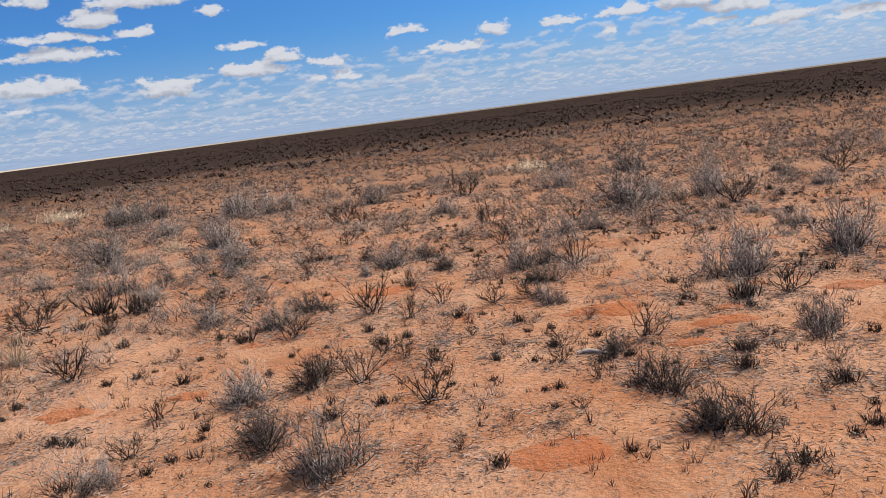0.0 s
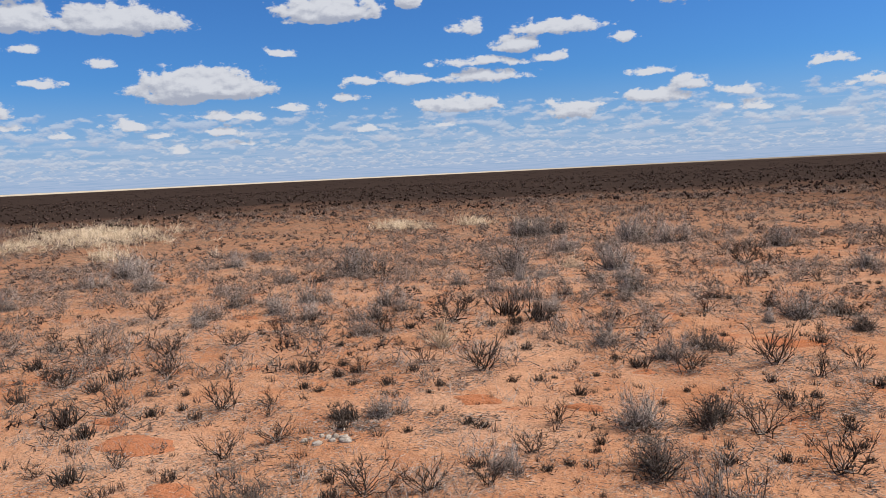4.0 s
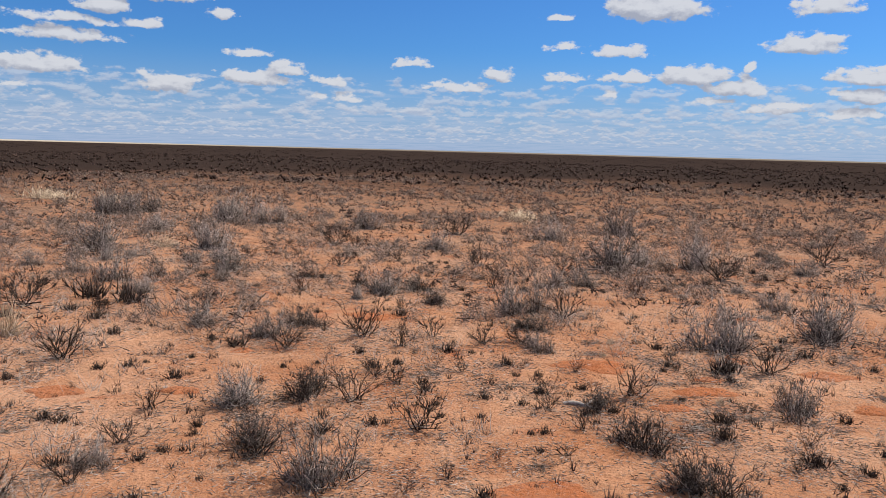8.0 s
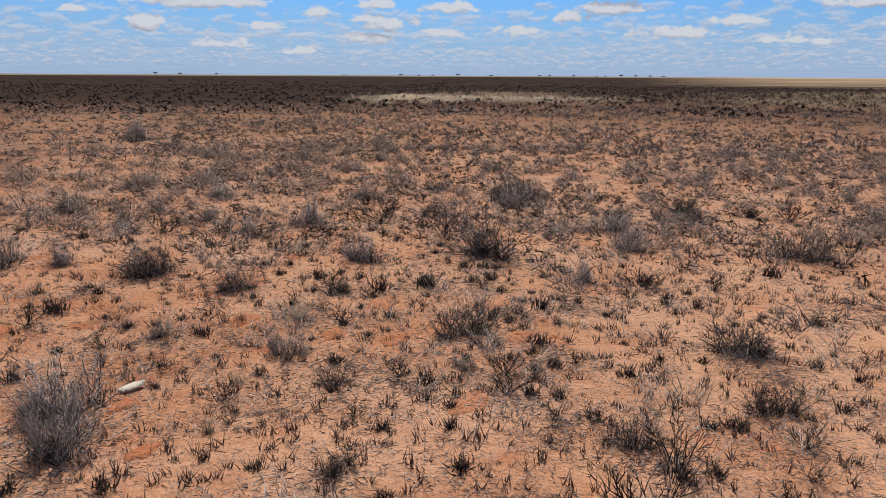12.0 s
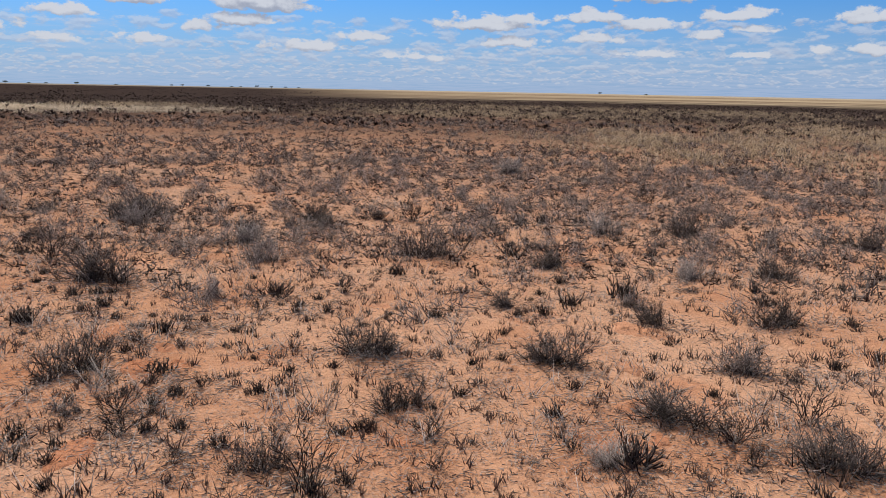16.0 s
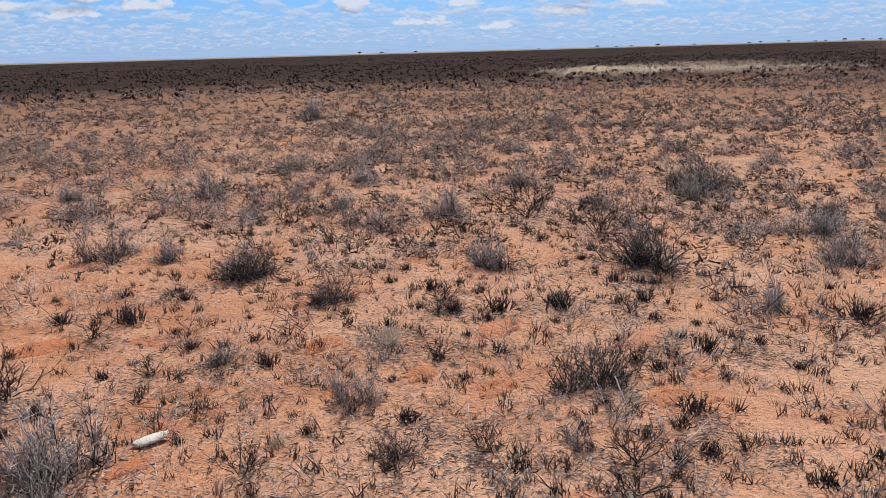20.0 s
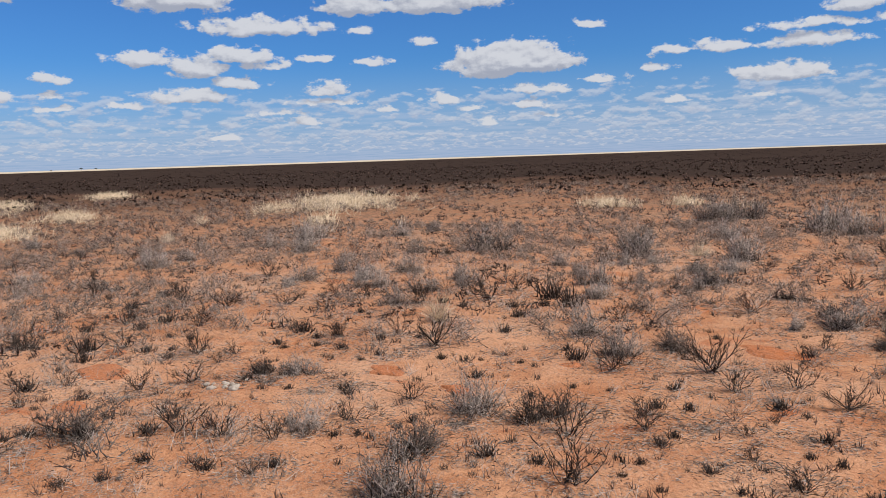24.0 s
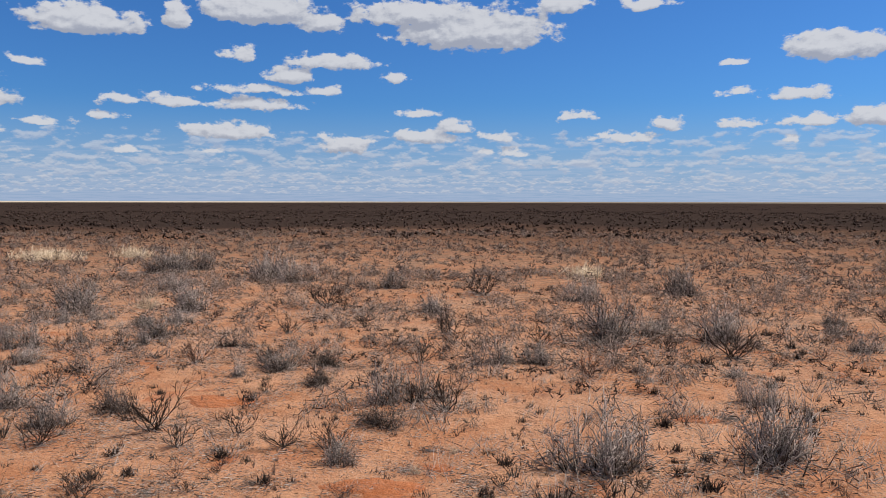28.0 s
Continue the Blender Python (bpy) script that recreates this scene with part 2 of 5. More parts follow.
    # below the horizon the far ground closes the ball
    col = blend(tr, ramp(tr, el, -1.0, -0.3), (0.16, 0.10, 0.07, 1), col)
    bg = node(tr, "ShaderNodeBackground", [("Color", col), ("Strength", 0.93)])
    out = node(tr, "ShaderNodeOutputWorld")
    tr.links.new(bg.outputs[0], out.inputs[0])


build_world()


# ---- materials ----
def material(name, rough=0.9, spec=0.2):
    m = bpy.data.materials.new(name)
    m.use_nodes = True
    b = m.node_tree.nodes["Principled BSDF"]
    b.inputs["Roughness"].default_value = rough
    b.inputs["Specular IOR Level"].default_value = spec
    return m, m.node_tree, b


def plant_material(name, dark, light, island=True, rough=0.85):
    """Dry wood or straw: colour between two tones by piece, by plant and along a fine grain."""
    m, tr, b = material(name, rough, 0.06)
    geo = node(tr, "ShaderNodeNewGeometry")
    info = node(tr, "ShaderNodeObjectInfo")
    pos = geo.outputs["Position"]
    pick = maths(tr, "MULTIPLY_ADD", geo.outputs["Random Per Island"], 0.6, maths(tr, "MULTIPLY", info.outputs["Random"], 0.3))
    pick = maths(tr, "ADD", pick, maths(tr, "MULTIPLY_ADD", fbm(tr, pos, 60.0, 3.0, 0.6), 0.5, -0.2))
    col = blend(tr, ramp(tr, pick, 0.12, 0.85), (*dark, 1), (*light, 1))
    tr.links.new(col, b.inputs["Base Color"])
    return m


MAT_GREY = plant_material("grey_dry_twigs", (0.055, 0.043, 0.037), (0.55, 0.462, 0.405))
MAT_STEM = plant_material("weathered_stems", (0.045, 0.032, 0.026), (0.20, 0.145, 0.115))
MAT_DARK = plant_material("charred_and_shade_twigs", (0.014, 0.010, 0.008), (0.105, 0.074, 0.060))
MAT_BROWN = plant_material("brown_sprigs", (0.05, 0.028, 0.022), (0.17, 0.095, 0.068))
MAT_LITTER = plant_material("grey_litter", (0.12, 0.092, 0.076), (0.54, 0.458, 0.400))
MAT_STRAW = plant_material("pale_straw", (0.50, 0.365, 0.235), (0.88, 0.72, 0.53))
MAT_FAR = plant_material("far_scrub", (0.022, 0.014, 0.011), (0.165, 0.105, 0.082))
MAT_FARGREY = plant_material("far_grey_scrub", (0.062, 0.044, 0.036), (0.41, 0.312, 0.258))
MAT_BAND = plant_material("dark_band_scrub", (0.018, 0.012, 0.010), (0.055, 0.036, 0.030))
MAT_ASH = plant_material("burnt_grey_twigs", (0.018, 0.014, 0.012), (0.210, 0.165, 0.140))
MAT_ASHGREY = plant_material("ashen_dry_twigs", (0.030, 0.023, 0.020), (0.35, 0.275, 0.240))
MAT_TAN = plant_material("tan_dry_grass", (0.33, 0.225, 0.135), (0.58, 0.435, 0.285))
MAT_LEAF = plant_material("far_tree_foliage", (0.020, 0.026, 0.014), (0.05, 0.06, 0.03))


def sand_material(name="red_sand", dug=0.0):
    """Loose red sand; dug: how far it is turned over to the deeper red below the crust."""
    m, tr, b = material(name, 1.0, 0.0)
    geo = node(tr, "ShaderNodeNewGeometry")
    pos = geo.outputs["Position"]
    big = fbm(tr, pos, 0.55, 4.0, 0.55)
    mid = fbm(tr, pos, 2.3, 5.0, 0.6, 0.4)
    lump = fbm(tr, pos, 9.0, 4.0, 0.6, 0.3)
    fine = fbm(tr, pos, 38.0, 4.0, 0.65)
    grain = fbm(tr, pos, 300.0, 3.0, 0.75)
    col = blend(tr, ramp(tr, mid, 0.36, 0.66), (0.47, 0.192, 0.092, 1), (0.61, 0.310, 0.174, 1))
    col = blend(tr, ramp(tr, big, 0.42, 0.68), col, (0.65, 0.362, 0.222, 1))
    red = ramp(tr, fbm(tr, pos, 1.3, 3.0, 0.6, 0.6), 0.60, 0.72, dug, 0.85)
    col = blend(tr, red, col, (0.46, 0.125, 0.042, 1))
    col = blend(tr, ramp(tr, fine, 0.42, 0.70, 0.0, 0.40), col, (0.38, 0.135, 0.056, 1))
    side = node(tr, "ShaderNodeSeparateXYZ", [(0, pos)]).outputs
    pale = ramp(tr, maths(tr, "SUBTRACT", maths(tr, "MULTIPLY", side[0], 0.8), maths(tr, "MULTIPLY", side[1], 0.55)), 0.5, 4.0, 0.0, 0.50)
    col = blend(tr, maths(tr, "MULTIPLY", pale, ramp(tr, big, 0.3, 0.6, 0.5, 1.0)), col, (0.67, 0.375, 0.222, 1))
    # crumbs of dead leaf, ash and twig on the sand, in drifts
    where = fbm(tr, pos, 1.9, 5.0, 0.65, 0.5)
    crumb = ramp(tr, fbm(tr, pos, 30.0, 6.0, 0.82), 0.535, 0.60)
    col = blend(tr, maths(tr, "MULTIPLY", crumb, ramp(tr, where, 0.36, 0.56, 0.30, 1.0 - 0.5 * dug)), col, (0.17, 0.115, 0.090, 1))
    chaff = ramp(tr, fbm(tr, pos, 52.0, 6.0, 0.80, 0.8), 0.52, 0.585)
    col = blend(tr, maths(tr, "MULTIPLY", chaff, ramp(tr, where, 0.40, 0.58, 0.04, 0.58 - 0.4 * dug)), col, (0.42, 0.345, 0.29, 1))
    col = blend(tr, ramp(tr, grain, 0.52, 0.66, 0.0, 0.55), col, (0.80, 0.47, 0.27, 1))
    col = blend(tr, ramp(tr, grain, 0.46, 0.34, 0.0, 0.30), col, (0.26, 0.09, 0.04, 1))
    # zones of the plain: bare sand round the walk, much darker scrub ground further out, then straw and pale pans
    sep = node(tr, "ShaderNodeSeparateXYZ", [(0, pos)]).outputs
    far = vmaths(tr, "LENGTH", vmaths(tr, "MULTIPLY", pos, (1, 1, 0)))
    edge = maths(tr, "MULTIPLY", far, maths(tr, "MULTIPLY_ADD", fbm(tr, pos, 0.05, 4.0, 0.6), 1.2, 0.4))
    # plant litter thickens outwards in a fine mottle, so that the sand only shows through
    mott = maths(tr, "ADD", maths(tr, "MULTIPLY", fbm(tr, pos, 5.5, 6.0, 0.7, 0.5), 0.75), maths(tr, "MULTIPLY", fbm(tr, pos, 0.55, 4.0, 0.6), 0.25))
    chaffy = blend(tr, ramp(tr, fbm(tr, pos, 13.0, 5.0, 0.7), 0.36, 0.64), (0.11, 0.068, 0.048, 1), (0.30, 0.195, 0.135, 1))
    litter = maths(tr, "MULTIPLY", ramp(tr, edge, 5.0, 24.0, 0.0, 0.85), ramp(tr, mott, 0.44, 0.56))
    col = blend(tr, litter, col, chaffy)
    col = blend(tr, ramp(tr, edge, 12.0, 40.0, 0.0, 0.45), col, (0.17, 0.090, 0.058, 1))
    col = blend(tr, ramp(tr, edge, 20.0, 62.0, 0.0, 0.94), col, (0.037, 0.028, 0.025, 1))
    east = maths(tr, "MULTIPLY_ADD", sep[1], -1.0, maths(tr, "MULTIPLY", sep[0], 0.10))
    straw = maths(tr, "MULTIPLY", ramp(tr, maths(tr, "DIVIDE", east, far), -0.10, 0.14), ramp(tr, edge, 120.0, 230.0))
    field = vmaths(tr, "MULTIPLY", pos, (1.0, 0.25, 1.0))
    col = blend(tr, straw, col, blend(tr, ramp(tr, fbm(tr, field, 0.010, 5.0, 0.65), 0.34, 0.68), (0.20, 0.135, 0.085, 1), (0.46, 0.345, 0.215, 1)))
    rim = ramp(tr, maths(tr, "MULTIPLY", far, maths(tr, "MULTIPLY_ADD", fbm(tr, pos, 0.0011, 3.0, 0.6), 1.6, 0.2)), 760.0, 1100.0)
    west = ramp(tr, maths(tr, "DIVIDE", sep[0], far), -0.55, 0.0, 0.95, 0.35)
    col = blend(tr, maths(tr, "MULTIPLY", rim, west), col, (0.66, 0.56, 0.42, 1))
    tr.links.new(col, b.inputs["Base Color"])
    h = maths(tr, "ADD", maths(tr, "MULTIPLY", mid, 0.05), maths(tr, "MULTIPLY", lump, 0.026))
    h = maths(tr, "ADD", h, maths(tr, "MULTIPLY", fine, 0.014))
    h = maths(tr, "ADD", h, maths(tr, "MULTIPLY", grain, 0.0022))
    bump = node(tr, "ShaderNodeBump", [("Strength", 1.0), ("Distance", 1.0), ("Height", h)])
    tr.links.new(bump.outputs[0], b.inputs["Normal"])
    return m


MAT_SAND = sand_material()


# ---- the ground: one sheet to the horizon ----
def ground_z(x, y):
    """Low swells and little mounds near the walk, dead level further out."""
    r = math.hypot(x - 1.0, y - 1.5)
    near = max(0.0, 1.0 - r / 45.0)
    z = 0.025 * noise.noise((x * 0.33, y * 0.33, 3.7)) + 0.020 * noise.noise((x * 1.4, y * 1.4, 9.1))
    return z * near


def build_ground():
    rings, spokes, cx, cy = 200, 320, 1.0, 1.5
    radii = [0.25 * (4700 / 0.25) ** (i / (rings - 1)) for i in range(rings)]
    verts = [(cx, cy, ground_z(cx, cy))]
    for r in radii:
        for k in range(spokes):
            a = 2 * math.pi * k / spokes
            x, y = cx + r * math.cos(a), cy + r * math.sin(a)
            verts.append((x, y, ground_z(x, y)))
    faces = [(0, 1 + k, 1 + (k + 1) % spokes) for k in range(spokes)]
    for i in range(rings - 1):
        a, b = 1 + i * spokes, 1 + (i + 1) * spokes
        faces += [(a + k, b + k, b + (k + 1) % spokes, a + (k + 1) % spokes) for k in range(spokes)]
    me = bpy.data.meshes.new("ground")
    me.from_pydata(verts, [], faces)
    me.polygons.foreach_set("use_smooth", [True] * len(faces))
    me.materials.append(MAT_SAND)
    return tagged(new("ground", me), "flat plain of loose orange-red sand with grey plant crumbs", "ground", kind="structure")


build_ground()


# ---- plants ----
def tubes(lines, widths, sides=3):
    """Vertices and faces of tapered sticks: lines (n, k, 3), widths (n, k) as radii; the last ring is a point."""
    n, k, _ = lines.shape
    along = np.gradient(lines, axis=1)
    along /= np.linalg.norm(along, axis=2, keepdims=True) + 1e-9
    ref = np.where(np.abs(along[..., 2:3]) > 0.9, np.array([1.0, 0, 0]), np.array([0, 0, 1.0]))
    u = np.cross(along, ref)
    u /= np.linalg.norm(u, axis=2, keepdims=True) + 1e-9
    v = np.cross(along, u)
    ang = np.arange(sides) * 2 * np.pi / sides
    ring = lines[:, :-1, None] + widths[:, :-1, None, None] * (
        np.cos(ang)[None, None, :, None] * u[:, :-1, None] + np.sin(ang)[None, None, :, None] * v[:, :-1, None])
    verts = np.concatenate([ring.reshape(n, -1, 3), lines[:, -1:]], 1)
    per = (k - 1) * sides + 1
    f = []
    for i in range(k - 2):
        for s in range(sides):
            a, b = i * sides + s, i * sides + (s + 1) % sides
            f += [(a, b, b + sides), (a, b + sides, a + sides)]
    for s in range(sides):
        f.append(((k - 2) * sides + s, (k - 2) * sides + (s + 1) % sides, per - 1))
    faces = (np.array(f)[None] + (np.arange(n) * per)[:, None, None]).reshape(-1, 3)
    return verts.reshape(-1, 3), faces


def mesh_of(name, verts, faces, mat):
    """A triangle mesh from arrays."""
    me = bpy.data.meshes.new(name)
    me.vertices.add(len(verts))
    me.vertices.foreach_set("co", np.asarray(verts, "f").ravel())
    me.loops.add(len(faces) * 3)
    me.loops.foreach_set("vertex_index", np.asarray(faces, "i").ravel())
    me.polygons.add(len(faces))
    me.polygons.foreach_set("loop_start", np.arange(len(faces), dtype="i") * 3)
    me.update(calc_edges=True)
    me.materials.append(mat)
    return me


def span(ob):
    """How wide and how tall a plant is, without its litter."""
    r, z = [], []
    for o in (ob, *ob.children):
        if not o.name.startswith("litter"):
            co = np.empty(len(o.data.vertices) * 3, "f")
            o.data.vertices.foreach_get("co", co)
            co = co.reshape(-1, 3)
            r.append(np.hypot(co[:, 0], co[:, 1]))
            z.append(co[:, 2])
    return 2 * float(np.percentile(np.concatenate(r), 90)), float(np.percentile(np.concatenate(z), 96))


def sprout(rng, bases, dirs, lengths, bend=0.25, wob=0.12, k=5):
    """Curved stick lines from bases along dirs; they straighten upwards and wobble."""
    n = len(bases)
    s = np.linspace(0, 1, k)[None, :, None]
    up = np.array([0, 0, 1.0])
    lines = bases[:, None] + dirs[:, None] * lengths[:, None, None] * s + up * (bend * lengths[:, None, None] * s ** 2)
    jit = rng.normal(0, wob, (n, k, 3)) * lengths[:, None, None] * s * 0.5
    return lines + jit


def fan(rng, n, lean_low, lean_high):
    a, t = rng.uniform(0, 2 * np.pi, n), np.radians(rng.uniform(lean_low, lean_high, n))
    return np.stack([np.cos(a) * np.sin(t), np.sin(a) * np.sin(t), np.cos(t)], 1)


def forks(rng, lines, per, length, spread=0.6, up=0.1):
    """Side twigs off given lines."""
    n, k, _ = lines.shape
    idx = rng.integers(0, n, n * per)
    at = rng.uniform(0.3, 0.95, n * per) * (k - 1)
    i = np.minimum(at.astype(int), k - 2)
    fr = (at - i)[:, None]
    base = lines[idx, i] * (1 - fr) + lines[idx, i + 1] * fr
    way = lines[idx, i + 1] - lines[idx, i]
    way /= np.linalg.norm(way, axis=1, keepdims=True) + 1e-9
    way = way + rng.normal(0, spread, way.shape)
    way[:, 2] = (np.abs(way[:, 2]) if up > 0 else way[:, 2]) * 0.9 + abs(up)
    way /= np.linalg.norm(way, axis=1, keepdims=True)
    return base, way, rng.uniform(0.5, 1.1, len(base)) * length


def taper(n, k, thick, rng):
    return np.linspace(1, 0.35, k)[None] * thick * rng.uniform(0.7, 1.3, (n, 1))


def lying(rng, n, radius, length, z=0.006, clump=0.55):
    """Loose sticks lying on the ground inside a patch."""
    r, a = radius * rng.uniform(0, 1, n) ** clump, rng.uniform(0, 2 * np.pi, n)
    r = r * (1 + 0.35 * np.sin(2 * a + 1.0) + 0.25 * np.sin(5 * a))
    mid = np.stack([r * np.cos(a), r * np.sin(a) * 0.85, rng.uniform(0.3, 3.0, n) * z], 1)
    b = rng.uniform(0, 2 * np.pi, n)
    half = np.stack([np.cos(b), np.sin(b), rng.normal(0, 0.10, n)], 1) * (length * rng.uniform(0.4, 1.2, n))[:, None] * 0.5
    lines = np.stack([mid - half, mid + half], 1)
    lines[..., 2] = np.maximum(lines[..., 2], 0.001)
    return lines


def sub(name, parent, lines, thick, mat, rng, kind="stuff"):
    """A part of a plant: many fine sticks as one mesh."""
    v, f = [], []
    start = 0
    for group in lines:
        gv, gf = tubes(group, taper(len(group), group.shape[1], thick, rng))
        v.append(gv)
        f.append(gf + start)
        start += len(gv)
    ob = new(name, mesh_of(name, np.concatenate(v), np.concatenate(f), mat))
    ob.parent = parent
    return tagged(ob, kind=kind)


def grey_bush(seed, size=0.34, stems=64, twigs=7, burnt=False):
    """A ragged cushion of fine twigs in a few lobes, low twigs spilling out at its foot, with fallen litter."""
    rng = np.random.default_rng(seed)
    lobes = rng.normal(0, size * 0.26, (4, 3)) * [1, 1, 0]
    tall = rng.uniform(0.5, 1.0, 4)
    mine = rng.integers(0, 4, stems)
    base = lobes[mine] + rng.normal(0, size * 0.09, (stems, 3)) * [1, 1, 0]
    way = fan(rng, stems, 10, 86) + lobes[mine] / size * 0.5
    way /= np.linalg.norm(way, axis=1, keepdims=True)
    main = sprout(rng, base, way, rng.uniform(0.4, 1.0, stems) * size * tall[mine], 0.10, 0.16, 4)
    name = "burnt_bush" if burnt else "grey_bush"
    ob = new(name, mesh_of(name, *tubes(main, taper(stems, 4, 0.0030, rng)), MAT_DARK if burnt else MAT_GREY))
    b, w, l = forks(rng, main, twigs, size * 0.27, 0.75, -0.12)
    t1 = sprout(rng, b, w, l, 0.05, 0.12, 2)
    b, w, l = forks(rng, t1, 1, size * 0.16, 0.8, -0.1)
    t2 = sprout(rng, b, w, l, 0.05, 0.12, 2)
    sub("twig_crown", ob, (t1, t2), 0.0020, MAT_ASH if burnt else MAT_GREY, rng)
    # black sticks low in the middle, bleached twigs bent down round the foot
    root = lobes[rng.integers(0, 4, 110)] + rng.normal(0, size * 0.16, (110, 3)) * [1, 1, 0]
    # the black colour paints in the shade inside the bush
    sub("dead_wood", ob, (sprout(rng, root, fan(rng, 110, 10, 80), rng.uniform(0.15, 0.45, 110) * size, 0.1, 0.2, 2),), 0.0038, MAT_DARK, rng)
    foot = lobes[rng.integers(0, 4, 90)] * 1.3 + rng.normal(0, size * 0.22, (90, 3)) * [1, 1, 0]
    sub("low_twig", ob, (sprout(rng, foot, fan(rng, 90, 50, 88), rng.uniform(0.2, 0.6, 90) * size, 0.02, 0.2, 3),), 0.0021, MAT_GREY, rng)
    sub("litter", ob, (lying(rng, 420, size * 1.3, 0.046, 0.008, 0.7),), 0.0026, MAT_LITTER, rng)
    return ob


def dark_tuft(seed, size=0.11, stems=44):
    """A low tuft of stiff, charred, finger-like shoots."""
    rng = np.random.default_rng(seed)
    base = rng.normal(0, size * 0.30, (stems, 3)) * [1, 1, 0]
    main = sprout(rng, base, fan(rng, stems, 2, 74), rng.uniform(0.45, 1.0, stems) * size, 0.25, 0.10, 3)
    ob = new("dark_tuft", mesh_of("dark_tuft", *tubes(main, taper(stems, 3, 0.0046, rng)), MAT_DARK))
    b, w, l = forks(rng, main, 2, size * 0.34, 0.5)
    sub("side_shoot", ob, (sprout(rng, b, w, l, 0.1, 0.1, 2),), 0.0032, MAT_DARK, rng)
    return ob


def bare_shrub(seed, size=0.28, stems=14, mat=None, per=6, thick=0.0034):
    """A thin fan of burnt, forked sticks."""
    rng = np.random.default_rng(seed)
    base = rng.normal(0, size * 0.10, (stems, 3)) * [1, 1, 0]
    main = sprout(rng, base, fan(rng, stems, 8, 66), rng.uniform(0.5, 1.0, stems) * size, 0.10, 0.18, 5)
    ob = new("bare_shrub", mesh_of("bare_shrub", *tubes(main, taper(stems, 5, thick, rng)), mat or MAT_DARK))
    b, w, l = forks(rng, main, per, size * 0.38, 0.42)
    t1 = sprout(rng, b, w, l, 0.12, 0.16, 3)
    b, w, l = forks(rng, t1, 1, size * 0.2, 0.5)
    sub("twig_crown", ob, (t1, sprout(rng, b, w, l, 0.1, 0.1, 2)), thick * 0.62, mat or MAT_DARK, rng)
    sub("litter", ob, (lying(rng, 170, size * 0.9, 0.048, 0.010, 0.8),), 0.0026, MAT_LITTER, rng)
    return ob


def straw_tuft(seed, size=0.22, blades=90):
    """A tuft of bleached, arching grass."""
    rng = np.random.default_rng(seed)
    base = rng.normal(0, size * 0.12, (blades, 3)) * [1, 1, 0]
    main = sprout(rng, base, fan(rng, blades, 8, 70), rng.uniform(0.5, 1.0, blades) * size, -0.22, 0.08, 4)
    ob = new("straw_tuft", mesh_of("straw_tuft", *tubes(main, taper(blades, 4, 0.0016, rng)), MAT_STRAW))
    sub("dead_blade", ob, (sprout(rng, base[:30], fan(rng, 30, 60, 88), rng.uniform(0.4, 0.9, 30) * size, -0.05, 0.1, 3),), 0.0016, MAT_LITTER, rng)
    return ob


def litter_mat(seed, size=0.25, n=560):
    """A low mat of fallen grey twigs and leaf crumbs."""
    rng = np.random.default_rng(seed)
    ob = new("twig_litter", mesh_of("twig_litter", *tubes(lying(rng, n, size, 0.052, 0.009, 0.85), taper(n, 2, 0.0024, rng)), MAT_LITTER))
    sub("charred_bit", ob, (lying(rng, n // 5, size * 1.1, 0.055, 0.010, 0.8),), 0.0024, MAT_STEM, rng)
    return ob


def variants(make, seeds, label, category, group, **kw):
    return [tagged(make(s, **kw), label, category, group) for s in seeds]


# models of each kind, and how tall a plant is for its width
KINDS = {
    "grey": (variants(grey_bush, range(10, 16), "rounded cushion of fine grey leafless twigs on sand", "bush", "grey bushes"), 0.46),
    "tall": (variants(grey_bush, range(16, 18), "tall upright bush of fine grey leafless twigs", "bush", "grey bushes"), 0.60),
    "burnt": (variants(grey_bush, range(70, 75), "charred dark bush of dense fine black-grey twigs", "bush", "burnt bushes", burnt=True), 0.43),
    "tuft": (variants(dark_tuft, range(20, 26), "small charred black tuft of stiff short shoots", "tuft", "dark tufts"), 0.50),
    "bare": (variants(bare_shrub, range(30, 37), "leafless burnt shrub of thin dark forked sticks", "shrub", "bare shrubs"), 0.62),
    "thin": (variants(bare_shrub, range(40, 44), "sparse brown dry shrub with thin open twigs", "shrub", "brown shrubs", mat=MAT_BROWN, per=5, thick=0.0026), 0.62),
    "straw": (variants(straw_tuft, range(50, 53), "bleached straw-coloured dry grass tuft", "grass tuft", "straw tufts"), 0.60),
    "mat": (variants(litter_mat, range(60, 64), "low mat of fallen grey twigs on sand", "plant litter", "twig litter"), 0.06),
}
SPANS = {key: [span(ob) for ob in models] for key, (models, _) in KINDS.items()}
USED = {key: 0 for key in KINDS}
TAKEN = []
pick = random.Random(5)


def plant(kind, x, y, width):
    """One plant of a kind at its place; width in metres across."""
    models, ratio = KINDS[kind]
    i = USED[kind]
    USED[kind] += 1
    model = models[i % len(models)]
    wide, high = SPANS[kind][i % len(models)]
    s = width / wide * pick.uniform(0.95, 1.1)
    tall = s if kind == "mat" else width * ratio * pick.uniform(0.85, 1.2) / high
    m = Matrix.LocRotScale((x, y, ground_z(x, y) - 0.004), Euler((0, 0, pick.uniform(0, 6.283))), None)
    ob = model if i < len(models) else copy_thing(model, m)
    ob.matrix_basis = m @ Matrix.Diagonal((s, s, tall, 1))
    TAKEN.append((x, y, width * 0.5))
    return ob


